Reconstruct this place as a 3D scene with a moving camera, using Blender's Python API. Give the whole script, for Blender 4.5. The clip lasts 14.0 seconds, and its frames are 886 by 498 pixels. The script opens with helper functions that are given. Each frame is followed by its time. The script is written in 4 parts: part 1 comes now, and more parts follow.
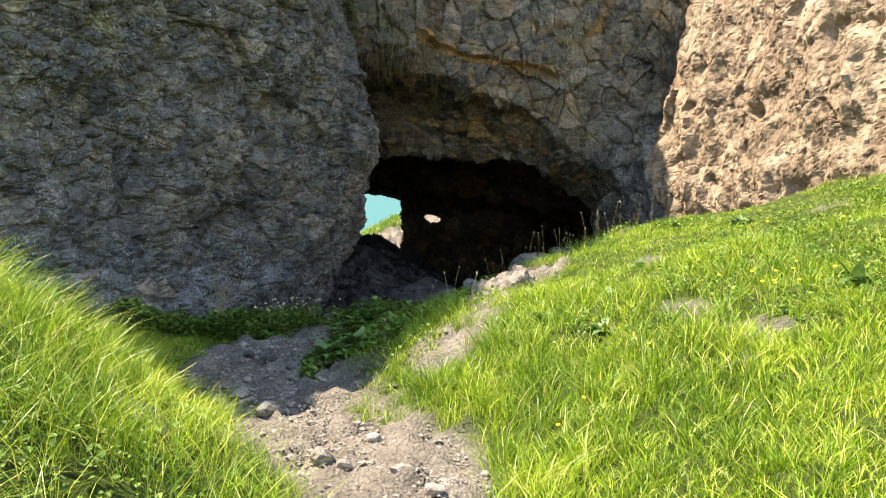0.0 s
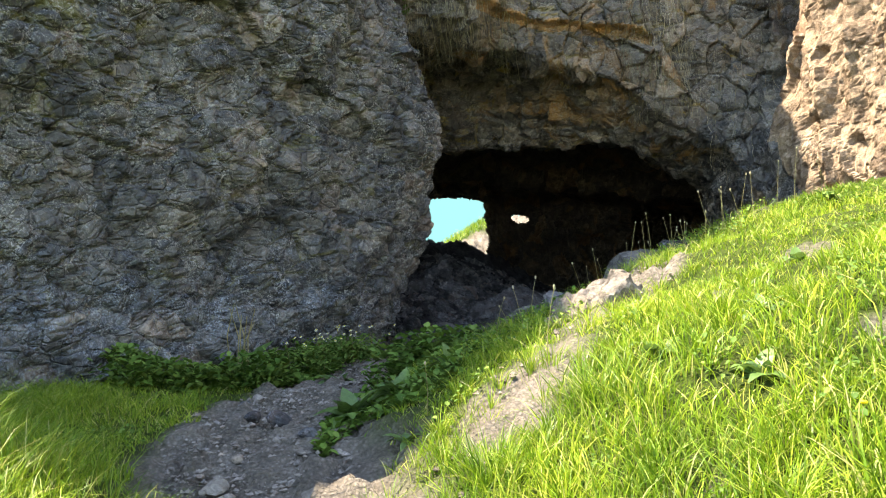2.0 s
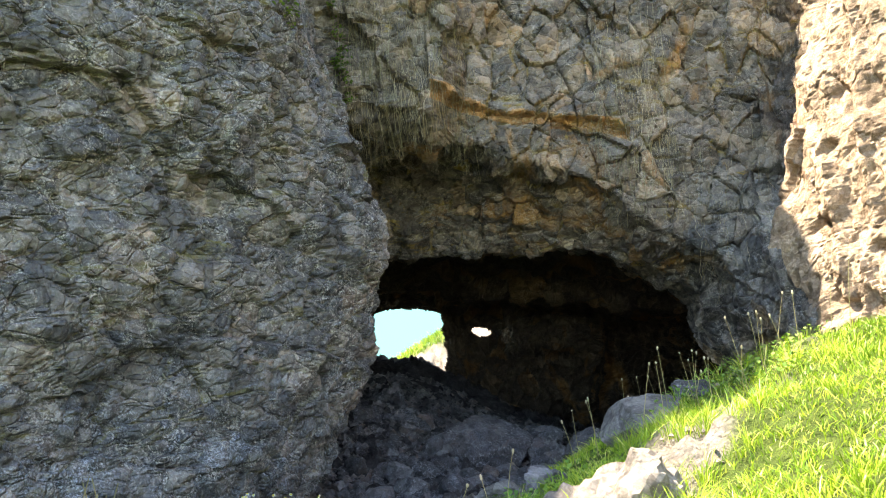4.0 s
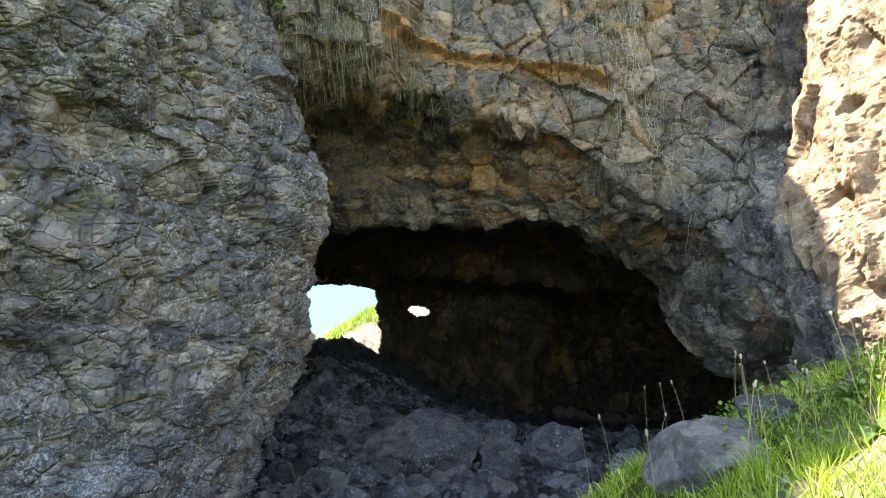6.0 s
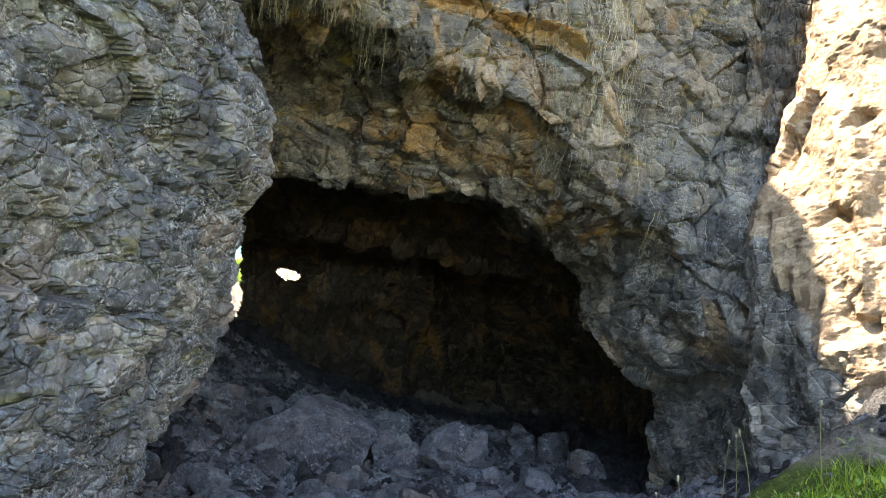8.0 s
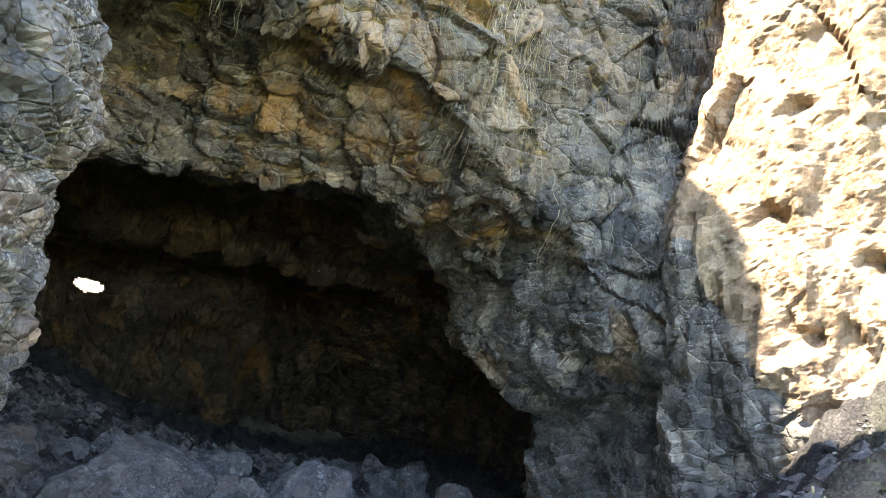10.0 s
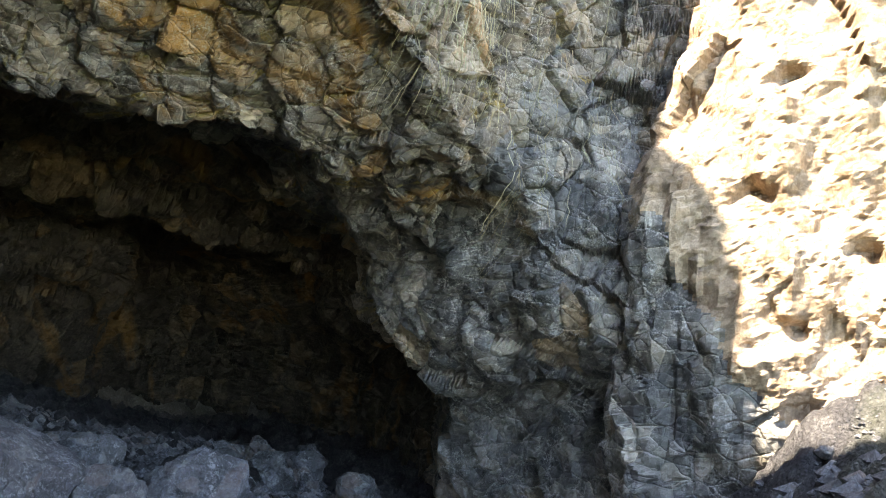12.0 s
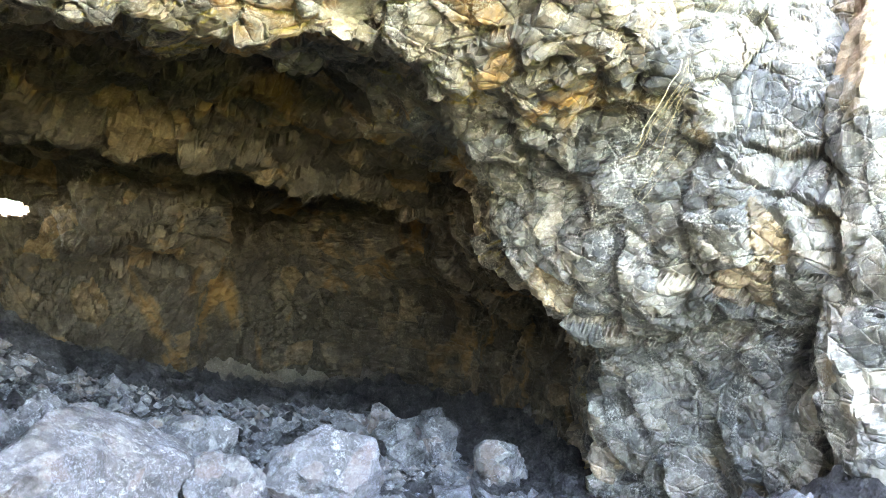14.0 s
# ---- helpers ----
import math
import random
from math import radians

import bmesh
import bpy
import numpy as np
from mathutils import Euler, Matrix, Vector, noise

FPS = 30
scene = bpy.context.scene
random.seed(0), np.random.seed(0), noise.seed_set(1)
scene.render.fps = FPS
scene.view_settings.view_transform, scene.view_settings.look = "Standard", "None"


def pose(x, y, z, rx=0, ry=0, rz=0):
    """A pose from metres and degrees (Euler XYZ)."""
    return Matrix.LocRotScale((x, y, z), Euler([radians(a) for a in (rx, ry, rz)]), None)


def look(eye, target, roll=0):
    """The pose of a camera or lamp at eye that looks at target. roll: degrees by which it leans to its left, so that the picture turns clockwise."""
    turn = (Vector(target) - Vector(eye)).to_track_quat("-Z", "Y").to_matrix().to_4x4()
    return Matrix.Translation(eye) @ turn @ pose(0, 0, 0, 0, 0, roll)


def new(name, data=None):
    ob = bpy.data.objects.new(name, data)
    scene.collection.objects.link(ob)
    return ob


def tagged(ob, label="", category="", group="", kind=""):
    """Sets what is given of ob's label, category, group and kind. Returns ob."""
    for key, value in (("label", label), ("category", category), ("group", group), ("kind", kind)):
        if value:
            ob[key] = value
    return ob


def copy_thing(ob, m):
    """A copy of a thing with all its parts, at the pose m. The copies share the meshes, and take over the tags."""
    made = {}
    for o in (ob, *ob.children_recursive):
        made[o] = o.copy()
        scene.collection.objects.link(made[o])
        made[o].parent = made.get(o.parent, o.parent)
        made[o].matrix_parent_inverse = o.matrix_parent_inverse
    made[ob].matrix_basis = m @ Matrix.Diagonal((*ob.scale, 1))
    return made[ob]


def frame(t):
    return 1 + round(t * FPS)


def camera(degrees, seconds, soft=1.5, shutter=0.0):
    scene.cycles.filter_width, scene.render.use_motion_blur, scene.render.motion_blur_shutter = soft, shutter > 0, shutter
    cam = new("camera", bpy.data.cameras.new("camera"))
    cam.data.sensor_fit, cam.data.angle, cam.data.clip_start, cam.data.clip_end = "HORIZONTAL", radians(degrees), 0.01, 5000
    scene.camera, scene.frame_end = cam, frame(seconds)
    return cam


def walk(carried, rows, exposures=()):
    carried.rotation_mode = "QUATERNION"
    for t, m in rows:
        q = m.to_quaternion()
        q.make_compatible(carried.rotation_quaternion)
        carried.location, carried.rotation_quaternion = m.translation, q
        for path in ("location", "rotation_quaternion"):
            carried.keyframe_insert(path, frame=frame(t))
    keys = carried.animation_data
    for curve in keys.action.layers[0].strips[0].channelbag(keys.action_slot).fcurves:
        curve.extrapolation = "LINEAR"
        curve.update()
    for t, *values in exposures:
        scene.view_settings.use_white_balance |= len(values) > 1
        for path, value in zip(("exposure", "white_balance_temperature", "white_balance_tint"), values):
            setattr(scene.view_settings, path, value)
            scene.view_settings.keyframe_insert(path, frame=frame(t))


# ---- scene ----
cam = camera(56.2, 14.0, soft=1.0)
METRES, EYE, TILT, LEAN, TURN = 11.5, 1.55, 0.0, 0.0, 0.0
ROWS = [
    (0.0, 0.0, 0.0, 0.0, -0.0, 0.0, 0.0),
    (0.5, 0.0066, 0.0429, -0.0015, 2.43, 0.26, 0.07),
    (1.0, 0.0072, 0.0927, 0.0007, 1.66, 0.57, 0.94),
    (1.5, 0.0109, 0.1329, 0.0013, 5.5, 0.72, 2.29),
    (2.0, 0.0195, 0.18, 0.0004, 6.93, 0.64, 4.14),
    (2.5, 0.012, 0.2132, 0.0048, 6.1, -0.1, 3.12),
    (3.0, 0.0126, 0.257, 0.0062, 8.12, 0.21, 2.27),
    (3.5, 0.0052, 0.2988, 0.0157, 2.91, 2.58, 0.57),
    (4.0, 0.013, 0.3377, 0.0246, 4.13, 7.59, 4.61),
    (6.5, -0.0387, 0.5138, 0.044, -4.72, 4.49, 4.43),
    (7.0, -0.061, 0.5465, 0.0493, -8.85, 3.6, 4.49),
    (7.5, -0.0836, 0.5815, 0.0508, -10.69, 3.36, -0.01),
    (8.0, -0.1003, 0.612, 0.0585, -13.82, 2.7, -2.05),
    (8.5, -0.1077, 0.6462, 0.0541, -19.39, 2.51, -5.01),
    (9.0, -0.11, 0.6834, 0.0558, -22.13, 3.7, -4.14),
    (11.5, -0.1113, 0.8294, 0.0484, -35.28, 3.46, -3.13),
    (12.0, -0.1099, 0.8497, 0.0503, -36.78, 2.81, -4.55),
    (12.5, -0.1078, 0.8749, 0.048, -38.07, 2.6, -3.69),
    (13.0, -0.099, 0.9001, 0.0461, -34.84, 3.43, -2.51),
    (13.5, -0.088, 0.9278, 0.041, -29.98, 0.51, -0.14),
    (14.0, -0.0759, 0.9517, 0.0411, -30.54, -0.92, 0.01),
]
walk(cam, [(t, pose(0, 0, EYE, TILT, LEAN, TURN) @ pose(METRES * x, METRES * y, METRES * z, 90 + pitch, roll, yaw)) for t, x, y, z, yaw, pitch, roll in ROWS],
     exposures=[(t, e, 7500 if t < 13.5 else 8600, 13) for t, e in ((0.0, 2.05), (1.0, 2.1), (2.0, 2.45), (3.0, 2.84), (4.0, 3.05), (6.5, 3.2), (9.0, 3.62), (12.5, 4.05), (13.0, 4.2), (13.2, 4.5), (13.6, 5.9), (14.0, 6.5))])

# ---- light: a clear sky and a high sun from behind the left rock ----
SUN_DIR = Vector((-0.47, 0.04, 0.86)).normalized()
world = bpy.data.worlds.new("sky")
world.use_nodes = True
scene.world = world
wn = world.node_tree.nodes
sky = wn.new("ShaderNodeTexSky")
sky.sky_type, sky.sun_disc = 'NISHITA', False
sky.sun_elevation = math.asin(SUN_DIR.z)
sky.dust_density, sky.ozone_density, sky.air_density = 0.3, 1.0, 1.0
sky.sun_rotation = math.atan2(SUN_DIR.x, SUN_DIR.y)
world.node_tree.links.new(sky.outputs[0], wn["Background"].inputs[0])
wn["Background"].inputs[1].default_value = 0.15
lamp = bpy.data.lights.new("sun", 'SUN')
lamp.energy, lamp.angle, lamp.color = 4.6, radians(0.6), (1.0, 0.94, 0.85)
sun = new("sun", lamp)
sun.matrix_world = look((0, 0, 30), Vector((0, 0, 30)) - SUN_DIR)


def sky_backdrop():
    m = bpy.data.materials.new("distant_sky")
    m.use_nodes = True
    t = m.node_tree
    em = t.nodes.new("ShaderNodeEmission")
    em.inputs[0].default_value, em.inputs[1].default_value = (0.36, 0.92, 1.0, 1), 0.21
    t.links.new(em.outputs[0], t.nodes["Material Output"].inputs["Surface"])
    me = bpy.data.meshes.new("backdrop")
    me.from_pydata([(-30, 90, -8), (22, 90, -8), (22, 90, 26), (-30, 90, 26)], [], [(0, 1, 2, 3)])
    me.materials.append(m)
    return tagged(new("backdrop", me), "clear pale blue sky beyond the far opening", "sky", kind="structure")


sky_backdrop()


# ---- numeric noise ----
def hash_cells(i, seed):
    h = (i[..., 0].astype(np.uint32) * np.uint32(374761393) + i[..., 1].astype(np.uint32) * np.uint32(668265263)
         + i[..., 2].astype(np.uint32) * np.uint32(2147483647) + np.uint32(seed * 97561 % 4294967295))
    h = (h ^ (h >> np.uint32(13))) * np.uint32(1274126177)
    h = (h ^ (h >> np.uint32(16))) * np.uint32(2246822519)
    h = h ^ (h >> np.uint32(15))
    return (h & np.uint32(0xFFFFFF)).astype(np.float64) / 16777216.0


def value_noise(p, seed=0):
    i = np.floor(p).astype(np.int64)
    f = p - i
    f = f * f * f * (f * (f * 6 - 15) + 10)
    out = 0.0
    for a in (0, 1):
        for b in (0, 1):
            for c in (0, 1):
                w = (f[..., 0] if a else 1 - f[..., 0]) * (f[..., 1] if b else 1 - f[..., 1]) * (f[..., 2] if c else 1 - f[..., 2])
                out = out + w * hash_cells(i + np.array([a, b, c]), seed)
    return out * 2 - 1


def fbm(p, octaves=4, seed=0):
    out, amp = 0.0, 1.0
    for k in range(octaves):
        out = out + amp * value_noise(p * 2.03 ** k + 17.3 * k, seed + k)
        amp *= 0.5
    return out


def cells(p, seed=0):
    """Nearest and second distance, three random numbers of the nearest cell, and the way from its centre."""
    i = np.floor(p).astype(np.int64)
    n = len(p)
    f1, f2 = np.full(n, 9.0), np.full(n, 9.0)
    cid, way = np.zeros((n, 3), dtype=np.int64), np.zeros((n, 3))
    for a in (-1, 0, 1):
        for b in (-1, 0, 1):
            for c in (-1, 0, 1):
                j = i + np.array([a, b, c])
                centre = j + np.stack([hash_cells(j, seed + s) for s in (1, 2, 3)], -1)
                v = p - centre
                d = np.sqrt((v * v).sum(-1))
                near = d < f1
                f2 = np.where(near, f1, np.minimum(f2, d))
                f1 = np.where(near, d, f1)
                cid[near], way[near] = j[near], v[near]
    rnd = np.stack([hash_cells(cid, seed + s) for s in (11, 12, 13, 14)], -1)
    return f1, f2, rnd, way


def fractured(p, steps, seed=0, warp=0.045, gap=0.055, depth=(0.1, 0.6), lean=1.0):
    """Relief of broken rock in metres: blocks with tilted faces, parted by cracks. Also a tint for each block and the vein lines."""
    q = p + warp * np.stack([fbm(p * 1.7, 3, seed + 40 + s) for s in range(3)], -1)
    out, tint, vein = 0.0, None, None
    for k, (size, amp, squash) in enumerate(steps):
        f1, f2, rnd, way = cells(q / size * np.array([1, 1, squash]), seed + 60 * k)
        tilt = (way * (rnd[:, 1:4] * 2 - 1)).sum(-1)
        crack = np.exp(-(f2 - f1) / gap)
        out = out + amp * ((rnd[:, 0] - 0.5) + lean * tilt - depth[min(k, 1)] * crack)
        if k == 1:
            tint, vein = rnd[:, 2], np.exp(-(f2 - f1) / 0.05)
    return out, tint, vein


def smooth(x, a, b):
    t = np.clip((x - a) / (b - a), 0, 1)
    return t * t * (3 - 2 * t)


# ---- materials ----
def material(name):
    m = bpy.data.materials.new(name)
    m.use_nodes = True
    t = m.node_tree
    return m, t, t.nodes["Principled BSDF"]


def node(t, kind, inputs=None, feature="", operation="", data_type="", blend_type="", attribute_name=""):
    n = t.nodes.new(kind)
    if feature:
        n.feature = feature
    if operation:
        n.operation = operation
    if data_type:
        n.data_type = data_type
    if blend_type:
        n.blend_type = blend_type
    if attribute_name:
        n.attribute_name = attribute_name
    for k, v in (inputs or {}).items():
        if isinstance(v, bpy.types.NodeSocket):
            t.links.new(v, n.inputs[k])
        else:
            n.inputs[k].default_value = v
    return n


def coords(t, scale=(1, 1, 1)):
    g = node(t, "ShaderNodeNewGeometry")
    return node(t, "ShaderNodeMapping", {"Vector": g.outputs["Position"], "Scale": scale}).outputs[0]


def noise_tex(t, vec, scale, detail=5.0, rough=0.6, distortion=0.0):
    return node(t, "ShaderNodeTexNoise", {"Vector": vec, "Scale": scale, "Detail": detail, "Roughness": rough, "Distortion": distortion}).outputs["Fac"]


def ramp(t, fac, stops):
    r = node(t, "ShaderNodeValToRGB", {"Fac": fac})
    e = r.color_ramp.elements
    while len(e) < len(stops):
        e.new(0.5)
    for el, (pos, col) in zip(e, stops):
        el.position, el.color = pos, (*col, 1) if len(col) == 3 else (col[0],) * 3 + (1,)
    return r.outputs["Color"]


def mix(t, fac, a, b, blend='MIX'):
    n = node(t, "ShaderNodeMix", data_type='RGBA', blend_type=blend)
    for sock, v in (("Factor", fac), ("A", a), ("B", b)):
        s = [i for i in n.inputs if i.name == sock and i.enabled][0]
        if isinstance(v, bpy.types.NodeSocket):
            t.links.new(v, s)
        else:
            s.default_value = v if sock == "Factor" else (*v, 1)
    return [o for o in n.outputs if o.enabled][0]


def maths(t, op, a, b=0.0):
    n = node(t, "ShaderNodeMath", operation=op)
    for k, v in enumerate((a, b)):
        if isinstance(v, bpy.types.NodeSocket):
            t.links.new(v, n.inputs[k])
        else:
            n.inputs[k].default_value = v
    return n.outputs[0]


def attr(t, name):
    return node(t, "ShaderNodeAttribute", attribute_name=name).outputs["Fac"]


def bump(t, bsdf, height, strength, distance):
    b = node(t, "ShaderNodeBump", {"Height": height, "Strength": strength, "Distance": distance})
    t.links.new(b.outputs[0], bsdf.inputs["Normal"])


def facets_of(t, v, scale):
    """Height of tilted plane facets, one for each cell, in metres."""
    c = node(t, "ShaderNodeTexVoronoi", {"Vector": v, "Scale": scale}, feature='F1')
    way = node(t, "ShaderNodeVectorMath", {0: v, 1: c.outputs["Position"]}, operation='SUBTRACT').outputs[0]
    lean = node(t, "ShaderNodeVectorMath", {0: c.outputs["Color"], 1: (0.5, 0.5, 0.5)}, operation='SUBTRACT').outputs[0]
    return node(t, "ShaderNodeVectorMath", {0: way, 1: lean}, operation='DOT_PRODUCT').outputs["Value"]


def rock_material(name, dark, mid, light, stain, stain_cut, vein_colour, vein_amount, moss=None, streaks=0.0, crust=None, blocks=0.0, fine_relief=1.0):
    m, t, b = material(name)
    v = coords(t)
    wavy = node(t, "ShaderNodeTexNoise", {"Vector": v, "Scale": 4.0, "Detail": 4.0}).outputs["Color"]
    base = ramp(t, noise_tex(t, v, 1.1, 6, 0.65, 0.4), [(0.30, dark), (0.5, mid), (0.72, light)])
    base = mix(t, 0.6, base, ramp(t, attr(t, "tint"), [(0.0, dark), (0.35, mid), (0.55, dark), (0.8, light), (1.0, stain)]))
    grain = noise_tex(t, v, 34, 8, 0.75)
    gaps = []
    if blocks:
        lay = mix(t, 0.07, coords(t, (1, 1, 1.5)), wavy)
        for scale in (3.0, 6.2):
            gaps.append(node(t, "ShaderNodeTexVoronoi", {"Vector": lay, "Scale": scale}, feature='DISTANCE_TO_EDGE').outputs["Distance"])
            own = node(t, "ShaderNodeTexVoronoi", {"Vector": lay, "Scale": scale}, feature='F1').outputs["Color"]
            base = mix(t, 0.75, base, ramp(t, own, [(0.15, (0.55, 0.57, 0.6)), (0.5, (1.0, 1.0, 1.0)), (0.85, (1.4, 1.32, 1.2))]), 'MULTIPLY')
    base = mix(t, 0.7 * fine_relief, base, ramp(t, grain, [(0.3, (0.45,)), (0.52, (1.0,)), (0.72, (1.5,))]), 'MULTIPLY')
    chips = node(t, "ShaderNodeTexVoronoi", {"Vector": mix(t, 0.03, v, wavy), "Scale": 9.0}, feature='F1').outputs["Color"]
    base = mix(t, 0.6, base, ramp(t, chips, [(0.1, (0.55,)), (0.5, (1.0,)), (0.9, (1.5,))]), 'MULTIPLY')
    st = ramp(t, noise_tex(t, coords(t, (1, 1, 0.8)), 0.85, 5, 0.6, 1.0), [(stain_cut, (0.0,)), (stain_cut + 0.13, (0.85,))])
    base = mix(t, st, base, stain)
    if moss:
        mo = ramp(t, noise_tex(t, coords(t, (1, 1, 2.8)), 1.6, 6, 0.65, 0.8), [(0.6, (0.0,)), (0.68, (0.85,))])
        crev = maths(t, 'MULTIPLY', ramp(t, attr(t, "vein"), [(0.45, (0.0,)), (0.9, (0.9,))]), ramp(t, noise_tex(t, v, 1.3, 4, 0.6), [(0.45, (0.0,)), (0.6, (1.0,))]))
        base = mix(t, maths(t, 'MAXIMUM', mo, crev), base, moss)
    # pale matrix between the blocks, mineral veins and lichen
    vor = node(t, "ShaderNodeTexVoronoi", {"Vector": mix(t, 0.05, v, wavy), "Scale": 6.0}, feature='DISTANCE_TO_EDGE')
    fine = node(t, "ShaderNodeTexVoronoi", {"Vector": mix(t, 0.05, v, wavy), "Scale": 15.0}, feature='DISTANCE_TO_EDGE')
    thread = maths(t, 'MAXIMUM', ramp(t, vor.outputs["Distance"], [(0.0, (0.9,)), (0.03, (0.0,))]), ramp(t, fine.outputs["Distance"], [(0.0, (0.6,)), (0.04, (0.0,))]))
    patch = ramp(t, noise_tex(t, coords(t, (1, 1, 0.7)), 2.4, 7, 0.72, 0.5), [(0.42, (0.0,)), (0.58, (1.0,))])
    speck = ramp(t, noise_tex(t, v, 60, 5, 0.75), [(0.48, (0.05,)), (0.62, (1.0,))])
    blotch = ramp(t, noise_tex(t, v, 17, 8, 0.75, 0.4), [(0.55, (0.0,)), (0.6, (0.7,))])
    line = maths(t, 'MULTIPLY', ramp(t, attr(t, "vein"), [(0.25, (0.0,)), (0.8, (1.0,))]), speck)
    pale = maths(t, 'MAXIMUM', maths(t, 'MAXIMUM', maths(t, 'MULTIPLY', thread, speck), line), blotch)
    for e in gaps:
        pale = maths(t, 'MAXIMUM', pale, maths(t, 'MULTIPLY', ramp(t, e, [(0.03, (1.0,)), (0.11, (0.0,))]), speck))
    both = maths(t, 'MULTIPLY', maths(t, 'MULTIPLY', pale, patch), vein_amount)
    base = mix(t, both, base, vein_colour)
    if streaks:
        sk = ramp(t, noise_tex(t, mix(t, 0.04, coords(t, (7, 7, 0.5)), wavy), 2.2, 7, 0.7, 0.6), [(0.54, (0.0,)), (0.66, (streaks,))])
        base = mix(t, maths(t, 'MULTIPLY', sk, speck), base, vein_colour)
    if crust:
        cr = maths(t, 'MULTIPLY', ramp(t, noise_tex(t, v, 2.6, 8, 0.75, 0.8), [(0.43, (0.0,)), (0.6, (0.75,))]), speck)
        height = node(t, "ShaderNodeSeparateXYZ", {0: v}).outputs[2]
        low = ramp(t, maths(t, 'ADD', maths(t, 'MULTIPLY', height, 0.3), maths(t, 'MULTIPLY', noise_tex(t, v, 1.2, 5, 0.7), 0.35)), [(0.5, (1.0,)), (0.8, (0.2,))])
        base = mix(t, maths(t, 'MULTIPLY', cr, low), base, crust)
    t.links.new(base, b.inputs["Base Color"])
    t.links.new(ramp(t, grain, [(0.3, (0.98,)), (0.7, (0.75,))]), b.inputs["Roughness"])
    b.inputs["Specular IOR Level"].default_value = 0.2
    lump = noise_tex(t, v, 13, 10, 0.78, 0.6)
    h = maths(t, 'MULTIPLY', lump, 0.02 * fine_relief)
    for scale, gain in ((7.0, 0.7), (17.0, 0.5), (40.0, 0.28)):
        h = maths(t, 'ADD', h, maths(t, 'MULTIPLY', facets_of(t, v, scale), gain * (fine_relief if scale > 10 else fine_relief ** 0.5)))
    for e, gain in zip(gaps, (1.0, 0.6)):
        h = maths(t, 'ADD', h, maths(t, 'MULTIPLY', ramp(t, e, [(0.0, (0.0,)), (0.04, (0.65,)), (0.2, (1.0,))]), blocks * gain))
    bump(t, b, h, 1.0, 1.0)
    return m


ROCK_GREY = rock_material("grey_rock", (0.06, 0.062, 0.064), (0.126, 0.126, 0.12), (0.228, 0.218, 0.198), (0.22, 0.145, 0.1), 0.69, (0.5, 0.48, 0.42), 1.0, (0.14, 0.13, 0.04), 0.2, (0.4, 0.46, 0.54), 0.04, 0.95)
ROCK_CAVE = rock_material("ochre_rock", (0.07, 0.062, 0.052), (0.15, 0.13, 0.104), (0.26, 0.228, 0.185), (0.4, 0.2, 0.045), 0.57, (0.46, 0.42, 0.345), 0.6, (0.25, 0.18, 0.04), 0.5, None, 0.02, 0.6)
ROCK_NOSE_AND_SHADE = rock_material("pale_grey_rock", (0.07, 0.068, 0.064), (0.14, 0.135, 0.122), (0.235, 0.222, 0.198), (0.3, 0.18, 0.06), 0.62, (0.5, 0.475, 0.42), 0.6, None, 0.35, None, 0.02, 0.65)
# cave interior: the gloom in there is mixed into these dark rock colours
ROCK_INSIDE_SHADE = rock_material("cave_rock_shaded", (0.022, 0.018, 0.014), (0.055, 0.043, 0.029), (0.105, 0.08, 0.052), (0.19, 0.105, 0.03), 0.55, (0.24, 0.2, 0.15), 0.4)
ROCK_TAN = rock_material("tan_rock", (0.15, 0.103, 0.067), (0.265, 0.192, 0.125), (0.38, 0.292, 0.198), (0.27, 0.14, 0.08), 0.64, (0.52, 0.45, 0.36), 0.35, None, 0.3)
ROCK_LOOSE = rock_material("loose_rock", (0.03, 0.03, 0.032), (0.075, 0.073, 0.072), (0.175, 0.17, 0.166), (0.15, 0.11, 0.085), 0.6, (0.38, 0.38, 0.37), 0.7, None, 0.0, (0.17, 0.18, 0.2))
ROCK_BOULDER = rock_material("veined_boulder", (0.05, 0.048, 0.05), (0.088, 0.082, 0.08), (0.145, 0.136, 0.13), (0.14, 0.105, 0.09), 0.6, (0.42, 0.41, 0.4), 0.7, None, 0.0, (0.2, 0.21, 0.24))
ROCK_BLOCK = rock_material("smooth_block", (0.085, 0.08, 0.072), (0.125, 0.118, 0.106), (0.165, 0.156, 0.142), (0.24, 0.21, 0.17), 0.62, (0.33, 0.32, 0.3), 0.25)
ROCK_PALE = rock_material("pale_stone", (0.12, 0.1, 0.08), (0.2, 0.172, 0.14), (0.29, 0.252, 0.208), (0.26, 0.19, 0.14), 0.66, (0.46, 0.42, 0.37), 0.3)


ROCK_STREWN = rock_material("bleached_stone", (0.2, 0.172, 0.143), (0.28, 0.245, 0.205), (0.37, 0.33, 0.28), (0.33, 0.26, 0.2), 0.68, (0.5, 0.46, 0.4), 0.2)


